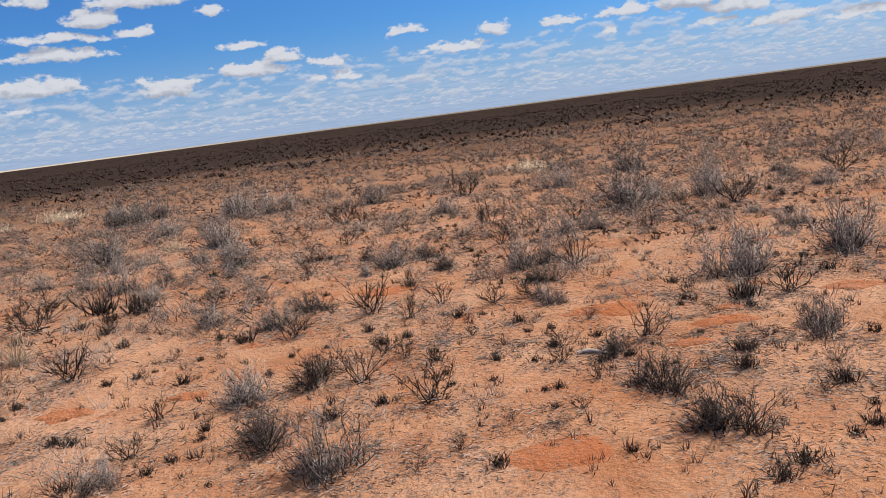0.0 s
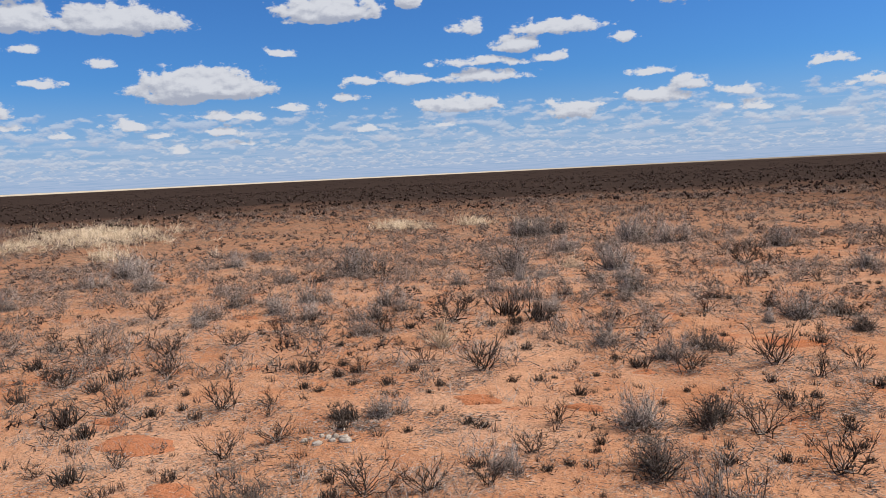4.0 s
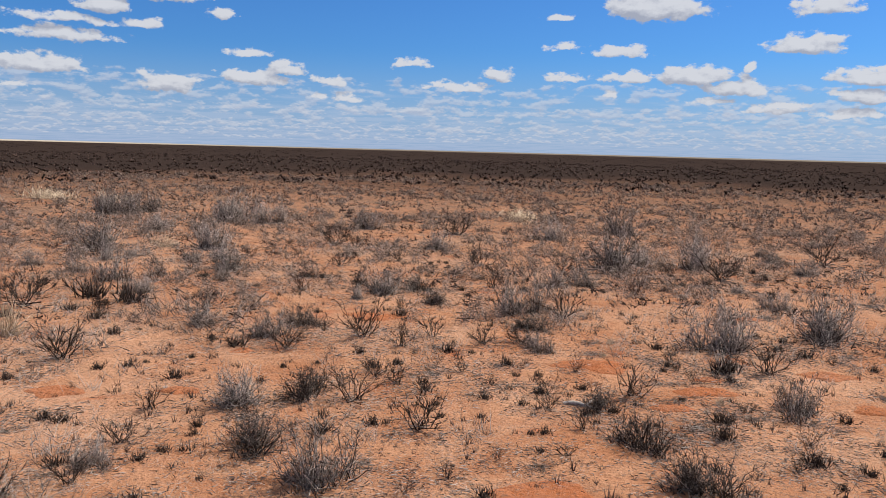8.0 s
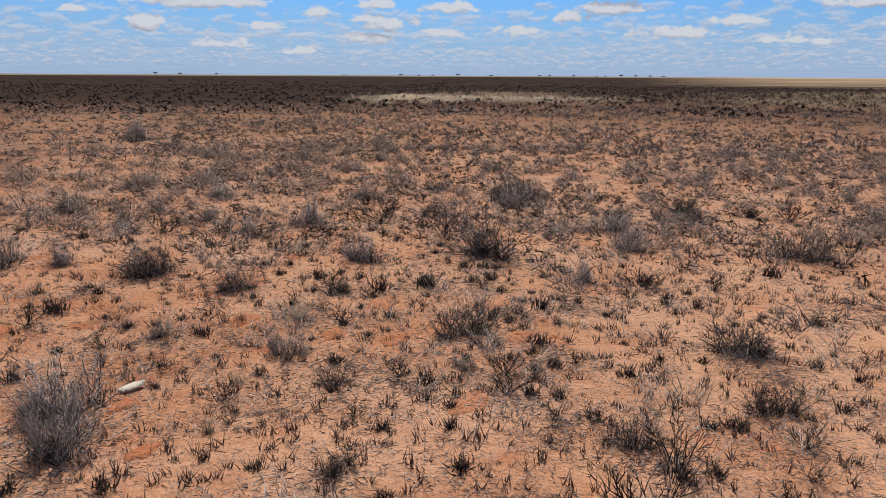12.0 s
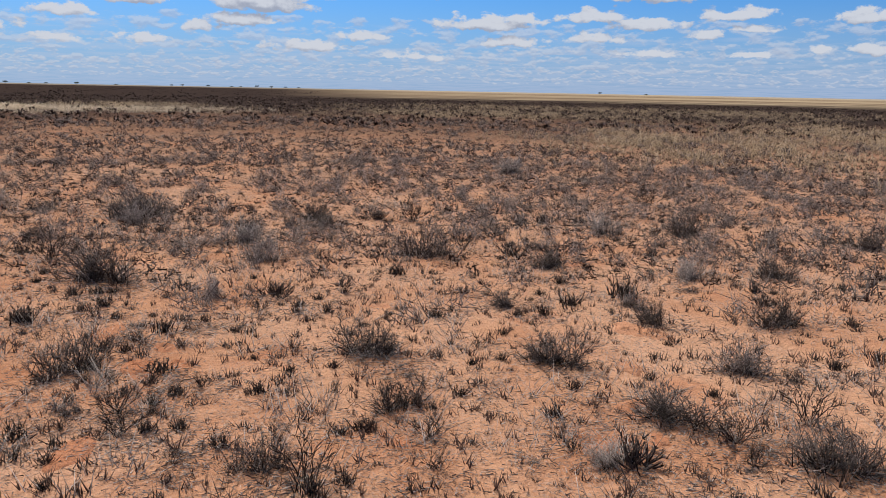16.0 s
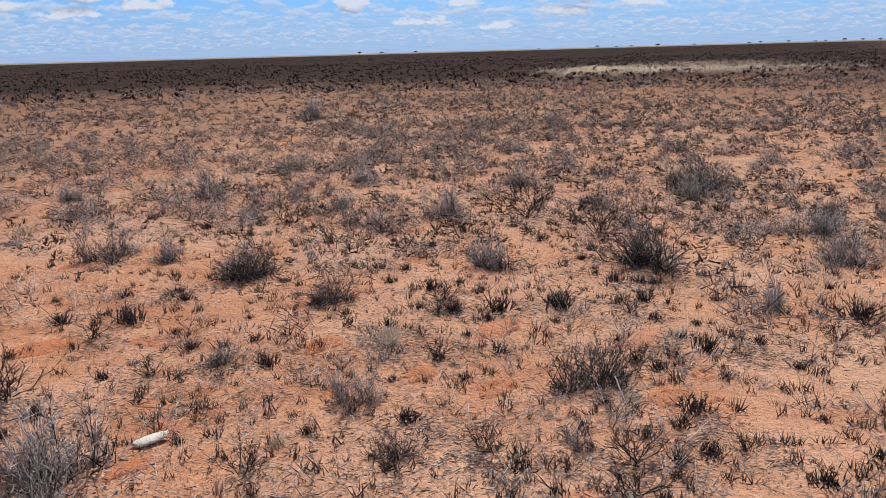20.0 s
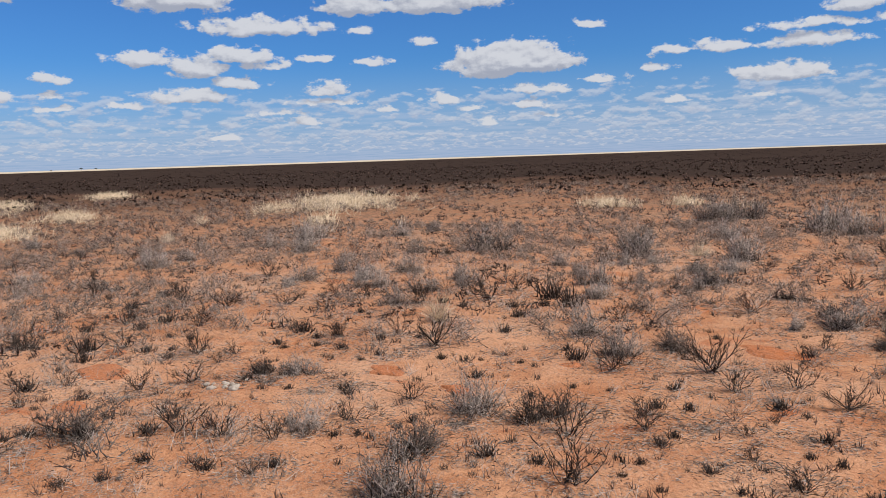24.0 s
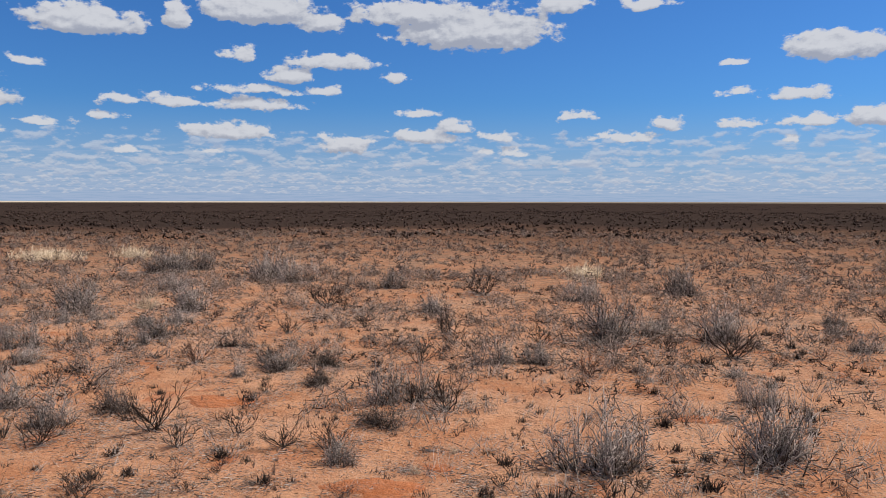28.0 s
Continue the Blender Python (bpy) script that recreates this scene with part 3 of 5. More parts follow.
# single plants: x, y and width in metres, in patches of the plain
PATCHES = []
PATCHES.append(("tall", [
    (3.19, 4.31, 0.42), (2.98, 4.05, 0.40), (-0.62, 3.61, 0.44),
]))
PATCHES.append(("grey", [
    (5.20, -0.89, 0.32), (7.55, -1.45, 0.42), (4.06, 0.16, 0.21), (6.61, -0.64, 0.27), (3.34, 0.58, 0.22), (9.87, -1.30, 0.54),
    (16.45, -1.01, 0.68), (8.20, 2.47, 0.38), (9.11, 2.82, 0.43), (6.83, 2.59, 0.31), (10.10, 4.27, 0.44), (4.61, 2.73, 0.16),
    (9.84, 6.21, 0.49), (12.53, 7.99, 0.28), (6.71, 4.57, 0.39), (8.06, 6.05, 0.62), (4.41, 3.76, 0.29), (7.39, 6.30, 0.25),
    (9.12, 8.07, 0.42), (7.73, 7.14, 0.36), (2.69, 2.65, 0.43), (15.93, 15.99, 0.95), (7.92, 8.04, 0.27), (9.40, 9.84, 0.41),
    (7.01, 7.71, 0.25), (4.31, 4.72, 0.22), (7.49, 9.11, 0.49), (5.49, 6.84, 0.38), (5.28, 7.39, 0.56), (6.54, 10.41, 0.34),
]))
PATCHES.append(("grey", [
    (3.61, 6.87, 0.66), (5.32, 11.03, 0.39), (5.45, 12.19, 0.33), (5.56, 13.01, 0.42), (3.82, 8.36, 0.40), (2.38, 4.87, 0.39),
    (3.74, 9.37, 0.22), (3.96, 11.43, 0.78), (2.48, 6.58, 0.60), (4.07, 16.17, 1.07), (3.29, 12.12, 0.35), (3.05, 11.66, 0.58),
    (2.61, 11.03, 0.81), (1.93, 9.55, 0.41), (2.16, 14.79, 0.64), (1.46, 9.54, 0.52), (0.81, 7.79, 0.62), (0.88, 6.34, 0.31),
    (0.05, 12.97, 0.51), (-1.53, 16.04, 0.65), (-0.58, 8.86, 0.51), (-0.84, 8.41, 0.28), (-3.69, 16.61, 0.94), (-4.61, 17.16, 1.14),
    (-3.12, 11.27, 0.39), (-3.55, 12.25, 0.82), (-2.71, 10.19, 0.51), (-2.73, 9.67, 0.37), (-7.20, 18.73, 0.99), (-3.48, 10.87, 0.40),
]))
PATCHES.append(("grey", [
    (-5.39, 14.74, 0.56), (-1.54, 6.62, 0.40), (-8.09, 19.18, 0.87), (-7.50, 17.65, 1.10), (-3.50, 9.67, 0.29), (-4.43, 11.34, 0.35),
    (-2.20, 7.05, 0.44), (-5.34, 12.15, 1.04), (-3.29, 8.60, 0.34), (-4.74, 10.92, 0.39), (-3.95, 9.33, 0.59), (-4.60, 9.78, 0.32),
    (-1.30, 4.86, 0.43), (-5.50, 10.32, 0.39), (-7.76, 11.03, 0.78), (-5.07, 8.07, 0.44), (-5.60, 8.43, 0.49), (-5.24, 7.52, 0.38),
    (-4.76, 6.74, 0.34), (-11.56, 12.73, 0.48), (-8.55, 9.95, 0.37), (-6.77, 8.30, 0.58), (-1.81, 3.84, 0.26), (-6.08, 7.29, 0.45),
    (-11.27, 11.56, 0.46), (-6.67, 7.52, 0.50), (-3.01, 4.46, 0.32), (-7.53, 7.76, 0.55), (-7.38, 6.92, 0.43), (-12.24, 9.96, 0.91),
]))
PATCHES.append(("grey", [
    (-10.58, 8.79, 0.57), (-7.02, 6.50, 0.35), (-11.88, 8.79, 0.49), (-11.17, 6.78, 0.49), (-10.73, 6.06, 0.61), (-10.34, 3.96, 0.46),
    (-16.42, 5.30, 0.54), (-7.68, 2.78, 0.56),
]))
PATCHES.append(("burnt", [
    (4.00, -0.84, 0.39), (8.93, -3.97, 0.41), (3.37, -0.19, 0.41), (6.13, -1.61, 0.39), (7.62, -2.28, 0.38), (3.40, 0.11, 0.37),
    (4.50, -0.27, 0.41), (9.72, -2.20, 0.61), (6.16, -0.68, 0.29), (5.35, 0.20, 0.41), (8.01, -0.28, 0.37), (6.63, 0.32, 0.26),
    (8.39, 0.83, 0.54), (4.68, 1.11, 0.32), (5.48, 1.25, 0.38), (10.10, 2.02, 0.33), (10.62, 2.18, 0.43), (4.04, 1.71, 0.28),
    (9.62, 2.83, 0.39), (3.28, 1.84, 0.22), (10.63, 4.36, 0.72), (7.30, 3.59, 0.62), (5.19, 2.99, 0.49), (11.02, 5.76, 0.33),
    (9.25, 5.03, 0.30), (6.16, 3.69, 0.14), (5.66, 4.18, 0.21), (4.11, 3.33, 0.22), (3.28, 2.79, 0.21), (5.37, 4.97, 0.35),
]))
PATCHES.append(("burnt", [
    (5.49, 5.91, 0.44), (1.31, 3.56, 0.42), (1.17, 4.22, 0.42), (1.07, 4.90, 0.26), (0.88, 7.17, 0.35), (0.00, 8.26, 0.31),
    (-0.21, 9.07, 0.35), (-1.23, 7.05, 0.39), (-0.89, 5.02, 0.43), (-1.02, 4.16, 0.43), (-3.27, 4.25, 0.21), (-2.75, 2.68, 0.40),
    (-5.79, 2.97, 0.37), (-6.78, 2.75, 0.48),
]))
PATCHES.append(("bare", [
    (4.47, -0.95, 0.34), (5.05, -1.16, 0.14), (4.00, -0.47, 0.16), (4.27, -0.49, 0.23), (11.97, -2.42, 0.50), (5.62, 0.61, 0.12),
    (3.18, 0.96, 0.12), (8.75, 0.47, 0.29), (3.99, 0.94, 0.15), (4.32, 0.94, 0.19), (3.34, 1.08, 0.14), (10.48, 0.98, 0.42),
    (4.41, 1.25, 0.12), (6.95, 1.55, 0.27), (3.91, 1.48, 0.36), (5.53, 1.74, 0.12), (3.37, 1.49, 0.41), (6.76, 2.01, 0.22),
    (4.32, 1.66, 0.13), (6.43, 2.12, 0.17), (4.94, 2.16, 0.15), (4.07, 2.06, 0.12), (4.61, 2.49, 0.22), (4.36, 2.40, 0.26),
    (6.24, 3.24, 0.12), (8.12, 4.35, 0.52), (4.42, 2.68, 0.12), (5.78, 3.40, 0.12), (8.35, 5.22, 0.54), (4.36, 3.02, 0.18),
]))
PATCHES.append(("bare", [
    (9.19, 6.53, 0.26), (5.05, 3.80, 0.17), (5.81, 4.34, 0.25), (3.79, 2.99, 0.14), (5.22, 4.04, 0.12), (5.07, 4.29, 0.12),
    (4.64, 4.13, 0.12), (3.68, 3.71, 0.21), (6.97, 7.11, 0.41), (3.85, 4.26, 0.12), (4.04, 4.91, 0.19), (4.18, 5.70, 0.26),
    (2.40, 3.31, 0.19), (3.44, 5.22, 0.34), (6.16, 12.00, 0.67), (7.55, 15.21, 0.37), (3.26, 6.07, 0.12), (2.76, 6.24, 0.12),
    (2.61, 5.78, 0.37), (2.05, 3.99, 0.14), (3.92, 10.34, 0.63), (1.93, 3.86, 0.12), (2.05, 4.83, 0.14), (2.27, 5.79, 0.18),
    (3.26, 10.54, 0.29), (1.79, 4.59, 0.13), (1.91, 5.48, 0.16), (1.67, 4.29, 0.18), (1.90, 5.86, 0.12), (1.93, 6.14, 0.14),
]))
PATCHES.append(("bare", [
    (1.80, 10.72, 0.41), (1.37, 5.16, 0.31), (1.31, 7.65, 0.45), (1.10, 8.19, 0.15), (0.79, 10.48, 0.31), (0.64, 11.10, 0.48),
    (0.39, 15.23, 0.76), (0.70, 9.32, 0.41), (0.74, 6.57, 0.32), (0.89, 4.46, 0.16), (0.77, 5.14, 0.22), (0.74, 4.84, 0.18),
    (0.41, 6.53, 0.33), (0.72, 4.05, 0.12), (-0.55, 11.43, 0.30), (0.40, 5.33, 0.12), (-1.35, 12.86, 0.35), (-0.04, 6.74, 0.30),
    (0.19, 5.65, 0.13), (-0.35, 7.90, 0.21), (-1.71, 13.18, 0.57), (-1.36, 10.76, 0.36), (-0.94, 9.07, 0.21), (-0.29, 6.37, 0.28),
    (0.33, 3.98, 0.12), (-0.67, 6.65, 0.44), (-0.29, 5.31, 0.21), (-0.44, 5.54, 0.23), (-1.02, 6.84, 0.20), (-0.10, 4.42, 0.33),
]))
PATCHES.append(("bare", [
    (0.05, 3.72, 0.14), (-0.57, 4.93, 0.37), (-1.24, 6.21, 0.33), (-2.36, 7.77, 0.29), (-3.23, 7.28, 0.24), (-4.35, 8.26, 0.42),
    (-4.15, 7.58, 0.50), (-1.81, 4.69, 0.25), (-6.95, 10.51, 0.47), (-2.90, 5.75, 0.43), (-1.77, 4.14, 0.27), (-4.61, 6.94, 0.31),
    (-4.91, 7.20, 0.34), (-5.48, 6.79, 0.29), (-3.89, 5.40, 0.22), (-1.82, 3.60, 0.27), (-1.43, 3.26, 0.17), (-2.09, 3.40, 0.28),
    (-5.81, 5.84, 0.34), (-4.03, 4.36, 0.18), (-8.05, 6.76, 0.39), (-3.86, 4.13, 0.15), (-2.41, 3.22, 0.35), (-6.14, 5.24, 0.41),
    (-3.41, 3.73, 0.28), (-4.28, 4.13, 0.32), (-5.42, 4.61, 0.34), (-6.72, 4.95, 0.29), (-7.15, 5.07, 0.38), (-3.54, 3.35, 0.28),
]))
PATCHES.append(("bare", [
    (-8.09, 5.36, 0.24), (-5.06, 3.71, 0.28), (-6.10, 4.07, 0.33), (-4.03, 2.96, 0.19), (-8.41, 4.39, 0.35), (-9.69, 4.72, 0.41),
    (-7.80, 3.97, 0.20), (-12.81, 5.37, 0.34), (-6.89, 3.60, 0.21), (-3.68, 2.55, 0.16), (-4.42, 2.66, 0.20), (-2.68, 2.17, 0.35),
    (-11.96, 4.09, 0.41),
]))
PATCHES.append(("thin", [
    (3.92, -0.19, 0.10), (5.78, -1.01, 0.12), (5.70, -0.16, 0.11), (3.56, 0.60, 0.10), (3.54, 0.63, 0.10), (4.75, 1.45, 0.10),
    (5.90, 2.45, 0.11), (3.63, 2.06, 0.10), (3.48, 2.01, 0.10), (4.48, 4.32, 0.10), (3.69, 4.19, 0.10), (4.83, 9.59, 0.18),
    (4.64, 9.30, 0.12), (4.79, 10.43, 0.25), (4.27, 10.01, 0.24), (2.19, 4.26, 0.19), (3.38, 9.80, 0.15), (2.83, 8.49, 0.13),
    (2.88, 9.05, 0.14), (1.67, 3.76, 0.10), (2.41, 9.08, 0.33), (1.08, 5.74, 0.20), (0.25, 9.75, 0.23), (0.01, 5.82, 0.13),
    (-0.33, 7.01, 0.13), (0.29, 4.34, 0.10), (-1.57, 8.89, 0.49), (-2.76, 11.44, 0.31), (-3.41, 9.22, 0.33), (-0.16, 3.54, 0.16),
]))
PATCHES.append(("thin", [
    (-2.18, 5.98, 0.15), (-5.01, 7.70, 0.22), (-3.49, 5.81, 0.33), (-2.70, 4.59, 0.15), (-5.85, 6.57, 0.37), (-9.22, 9.07, 0.37),
    (-3.76, 2.98, 0.10), (-6.75, 3.88, 0.21), (-3.70, 2.72, 0.10),
]))
PATCHES.append(("straw", [
    (5.04, 4.13, 0.16), (3.91, 3.78, 0.11), (3.37, 3.53, 0.11), (2.74, 3.06, 0.17), (1.93, 4.99, 0.09), (1.55, 6.64, 0.09),
    (1.40, 6.22, 0.09), (-4.38, 12.41, 0.40), (-3.67, 6.44, 0.35), (-19.15, 10.28, 0.40), (-14.88, 7.74, 0.34),
]))
PATCHES.append(("mat", [
    (3.98, -0.42, 0.18), (7.10, -1.31, 0.29), (3.87, 0.07, 0.15), (4.57, -0.06, 0.15), (4.05, 0.50, 0.16), (3.73, 0.85, 0.14),
    (5.12, 1.04, 0.25), (3.61, 1.38, 0.16), (3.23, 1.64, 0.18), (4.16, 2.07, 0.18), (3.93, 2.04, 0.17), (3.34, 2.07, 0.21),
    (4.76, 2.96, 0.14), (4.35, 3.22, 0.14), (3.86, 2.92, 0.14), (3.12, 2.84, 0.14), (3.70, 3.38, 0.14), (4.11, 4.24, 0.14),
    (4.19, 4.55, 0.15), (3.68, 4.64, 0.17), (2.91, 3.84, 0.17), (3.33, 4.66, 0.16), (5.04, 8.69, 0.34), (3.18, 5.21, 0.20),
    (3.52, 6.32, 0.30), (2.54, 4.56, 0.19), (3.49, 7.84, 0.31), (2.63, 6.55, 0.29), (2.40, 6.02, 0.30), (2.24, 5.44, 0.22),
]))
PATCHES.append(("mat", [
    (2.04, 4.70, 0.21), (1.87, 4.86, 0.20), (1.62, 4.52, 0.29), (1.64, 5.04, 0.21), (1.76, 6.14, 0.20), (1.65, 5.45, 0.23),
    (1.49, 4.35, 0.14), (1.37, 6.66, 0.24), (1.29, 4.44, 0.14), (1.32, 6.25, 0.22), (1.17, 8.00, 0.45), (0.47, 5.85, 0.21),
    (-0.02, 6.35, 0.23), (0.56, 3.88, 0.26), (-0.03, 5.57, 0.32), (-1.27, 6.47, 0.28), (-0.86, 5.43, 0.16), (-0.40, 3.88, 0.19),
    (-1.19, 4.58, 0.37), (-2.49, 4.25, 0.21), (-2.97, 4.15, 0.28), (-3.07, 3.40, 0.21), (-1.86, 2.68, 0.20), (-3.40, 3.22, 0.25),
    (-2.92, 2.19, 0.30),
]))
PATCHES.append(("tuft", [
    (5.38, -1.88, 0.14), (6.09, -2.12, 0.13), (5.23, -1.52, 0.13), (7.19, -2.84, 0.08), (7.09, -2.63, 0.13), (3.67, -0.25, 0.11),
    (6.99, -1.98, 0.09), (6.64, -1.74, 0.17), (7.06, -1.84, 0.13), (4.80, -0.60, 0.09), (5.68, -0.64, 0.07), (4.04, 0.06, 0.23),
    (5.05, -0.33, 0.09), (10.62, -2.23, 0.10), (8.53, -1.43, 0.15), (10.82, -2.16, 0.11), (6.92, -0.68, 0.26), (10.31, -1.43, 0.19),
    (4.93, 0.13, 0.11), (7.94, -0.63, 0.10), (4.56, 0.31, 0.13), (6.66, -0.21, 0.22), (10.48, -1.12, 0.17), (7.35, -0.26, 0.14),
    (6.39, 0.04, 0.13), (6.95, -0.02, 0.10), (10.43, -0.66, 0.24), (7.76, -0.01, 0.09), (6.37, 0.25, 0.11), (5.36, 0.48, 0.09),
]))
PATCHES.append(("tuft", [
    (5.90, 0.41, 0.09), (8.50, -0.00, 0.21), (5.28, 0.67, 0.08), (4.84, 0.77, 0.11), (6.99, 0.60, 0.11), (5.66, 0.78, 0.07),
    (4.66, 0.93, 0.09), (6.30, 0.85, 0.14), (7.64, 1.15, 0.19), (6.37, 1.18, 0.09), (4.41, 1.26, 0.11), (10.60, 1.42, 0.24),
    (6.06, 1.35, 0.09), (3.89, 1.31, 0.10), (5.86, 1.42, 0.10), (4.36, 1.37, 0.10), (5.24, 1.48, 0.09), (6.38, 1.63, 0.11),
    (3.83, 1.45, 0.14), (6.74, 1.73, 0.10), (6.53, 1.85, 0.11), (6.36, 1.85, 0.10), (5.17, 1.73, 0.09), (6.94, 2.10, 0.23),
    (4.85, 1.85, 0.13), (5.40, 1.97, 0.07), (7.41, 2.35, 0.09), (5.91, 2.19, 0.09), (4.24, 1.90, 0.11), (6.15, 2.44, 0.11),
]))
PATCHES.append(("tuft", [
    (5.61, 2.45, 0.08), (4.42, 2.13, 0.09), (4.84, 2.27, 0.12), (6.78, 2.89, 0.08), (3.39, 1.87, 0.10), (9.53, 3.77, 0.17),
    (5.90, 2.65, 0.17), (5.19, 2.46, 0.17), (7.27, 3.14, 0.11), (6.26, 2.83, 0.08), (5.02, 2.44, 0.11), (4.71, 2.35, 0.10),
    (4.59, 2.31, 0.08), (9.06, 3.83, 0.12), (4.40, 2.28, 0.11), (6.01, 2.83, 0.08), (5.72, 2.76, 0.11), (8.07, 3.58, 0.10),
    (5.52, 2.77, 0.10), (4.84, 2.54, 0.10), (6.21, 3.07, 0.11), (6.89, 3.34, 0.11), (3.22, 1.96, 0.08), (8.37, 3.92, 0.15),
    (5.57, 2.90, 0.12), (6.50, 3.26, 0.13), (6.87, 3.44, 0.13), (5.22, 2.83, 0.11), (5.81, 3.12, 0.08), (5.03, 2.82, 0.07),
]))
PATCHES.append(("tuft", [
    (6.81, 3.61, 0.13), (7.01, 3.86, 0.07), (7.54, 4.14, 0.11), (7.21, 4.06, 0.11), (3.51, 2.32, 0.12), (4.10, 2.61, 0.11),
    (3.85, 2.50, 0.10), (8.40, 4.74, 0.17), (6.14, 3.67, 0.21), (5.87, 3.54, 0.08), (4.32, 2.84, 0.11), (5.28, 3.56, 0.12),
    (5.86, 3.93, 0.21), (5.65, 3.88, 0.11), (6.13, 4.25, 0.08), (4.91, 3.52, 0.09), (5.37, 3.84, 0.08), (3.72, 2.80, 0.10),
    (6.19, 4.47, 0.08), (3.17, 2.51, 0.09), (7.51, 5.39, 0.12), (7.15, 5.21, 0.08), (5.00, 3.76, 0.08), (2.95, 2.39, 0.09),
    (5.97, 4.55, 0.15), (4.40, 3.47, 0.13), (6.95, 5.32, 0.11), (4.03, 3.26, 0.10), (4.68, 3.81, 0.07), (6.28, 5.05, 0.10),
]))
PATCHES.append(("tuft", [
    (5.27, 4.33, 0.11), (5.96, 4.93, 0.10), (6.90, 5.70, 0.08), (6.20, 5.25, 0.13), (5.27, 4.70, 0.08), (4.05, 3.74, 0.08),
    (6.56, 6.14, 0.12), (3.17, 3.12, 0.09), (4.17, 4.14, 0.07), (6.32, 6.31, 0.07), (4.48, 4.49, 0.12), (5.56, 5.58, 0.09),
    (4.66, 4.83, 0.10), (4.90, 5.17, 0.07), (6.42, 7.03, 0.10), (4.49, 4.89, 0.07), (3.67, 4.14, 0.07), (4.37, 5.04, 0.13),
    (6.40, 7.65, 0.16), (4.90, 5.85, 0.11), (4.48, 5.34, 0.07), (4.99, 6.05, 0.11), (4.46, 5.76, 0.19), (6.41, 8.55, 0.10),
    (6.07, 8.19, 0.08), (4.73, 6.28, 0.13), (3.87, 5.08, 0.09), (3.62, 4.76, 0.07), (2.79, 3.57, 0.13), (4.19, 6.11, 0.15),
]))
PATCHES.append(("tuft", [
    (3.45, 4.95, 0.13), (4.39, 6.58, 0.08), (3.27, 4.85, 0.10), (3.73, 5.79, 0.10), (2.62, 3.91, 0.10), (2.43, 3.65, 0.08),
    (3.52, 5.91, 0.10), (2.26, 3.42, 0.15), (2.57, 4.13, 0.11), (4.85, 9.34, 0.11), (2.12, 3.27, 0.14), (5.07, 9.94, 0.10),
    (4.01, 7.58, 0.12), (4.27, 8.27, 0.11), (4.09, 7.95, 0.15), (2.31, 3.84, 0.11), (2.65, 4.72, 0.10), (4.55, 9.51, 0.09),
    (2.00, 3.30, 0.08), (3.13, 6.29, 0.16), (4.68, 10.73, 0.12), (4.14, 9.30, 0.11), (4.56, 10.46, 0.13), (4.02, 8.98, 0.15),
    (3.18, 6.81, 0.12), (2.06, 3.64, 0.07), (4.64, 11.04, 0.14), (1.96, 3.43, 0.10), (2.99, 6.52, 0.11), (2.97, 6.77, 0.07),
]))
PATCHES.append(("tuft", [
    (2.07, 3.95, 0.13), (4.54, 11.89, 0.17), (3.01, 7.01, 0.09), (1.82, 3.36, 0.09), (2.96, 7.54, 0.14), (3.56, 9.93, 0.18),
    (2.97, 8.52, 0.11), (2.21, 5.54, 0.10), (3.19, 9.76, 0.11), (2.27, 5.81, 0.25), (1.82, 4.62, 0.16), (2.64, 9.77, 0.11),
    (1.72, 4.32, 0.14), (1.50, 3.14, 0.12), (1.86, 5.96, 0.12), (1.92, 6.48, 0.15), (1.78, 5.82, 0.07), (1.68, 5.05, 0.07),
    (1.49, 3.83, 0.10), (1.36, 3.04, 0.13), (1.37, 4.55, 0.07), (1.16, 4.82, 0.11), (1.09, 9.18, 0.15), (1.05, 5.30, 0.12),
    (0.91, 8.09, 0.13), (0.98, 4.77, 0.11), (0.76, 5.58, 0.09), (0.16, 11.27, 0.10), (0.36, 8.74, 0.12), (0.32, 9.08, 0.11),
]))
PATCHES.append(("tuft", [
    (0.72, 5.16, 0.10), (0.34, 8.18, 0.08), (-0.08, 11.21, 0.10), (0.60, 5.57, 0.08), (0.55, 5.87, 0.11), (0.85, 3.44, 0.09),
    (0.58, 4.92, 0.10), (0.65, 4.38, 0.10), (0.56, 4.36, 0.07), (0.58, 4.09, 0.08), (0.09, 6.22, 0.13), (0.33, 5.02, 0.11),
    (-0.36, 7.59, 0.16), (-0.95, 9.34, 0.20), (0.28, 4.65, 0.08), (-1.45, 9.76, 0.16), (-0.10, 5.32, 0.09), (-0.07, 5.16, 0.13),
    (0.00, 4.88, 0.08), (-1.61, 9.79, 0.14), (-0.31, 5.81, 0.10), (0.03, 4.67, 0.07), (-1.71, 9.76, 0.15), (-0.62, 6.13, 0.13),
    (-0.48, 5.71, 0.14), (-1.19, 7.61, 0.10), (0.23, 3.50, 0.12), (-2.14, 9.07, 0.12), (-0.92, 5.78, 0.07), (-2.62, 9.34, 0.15),
]))
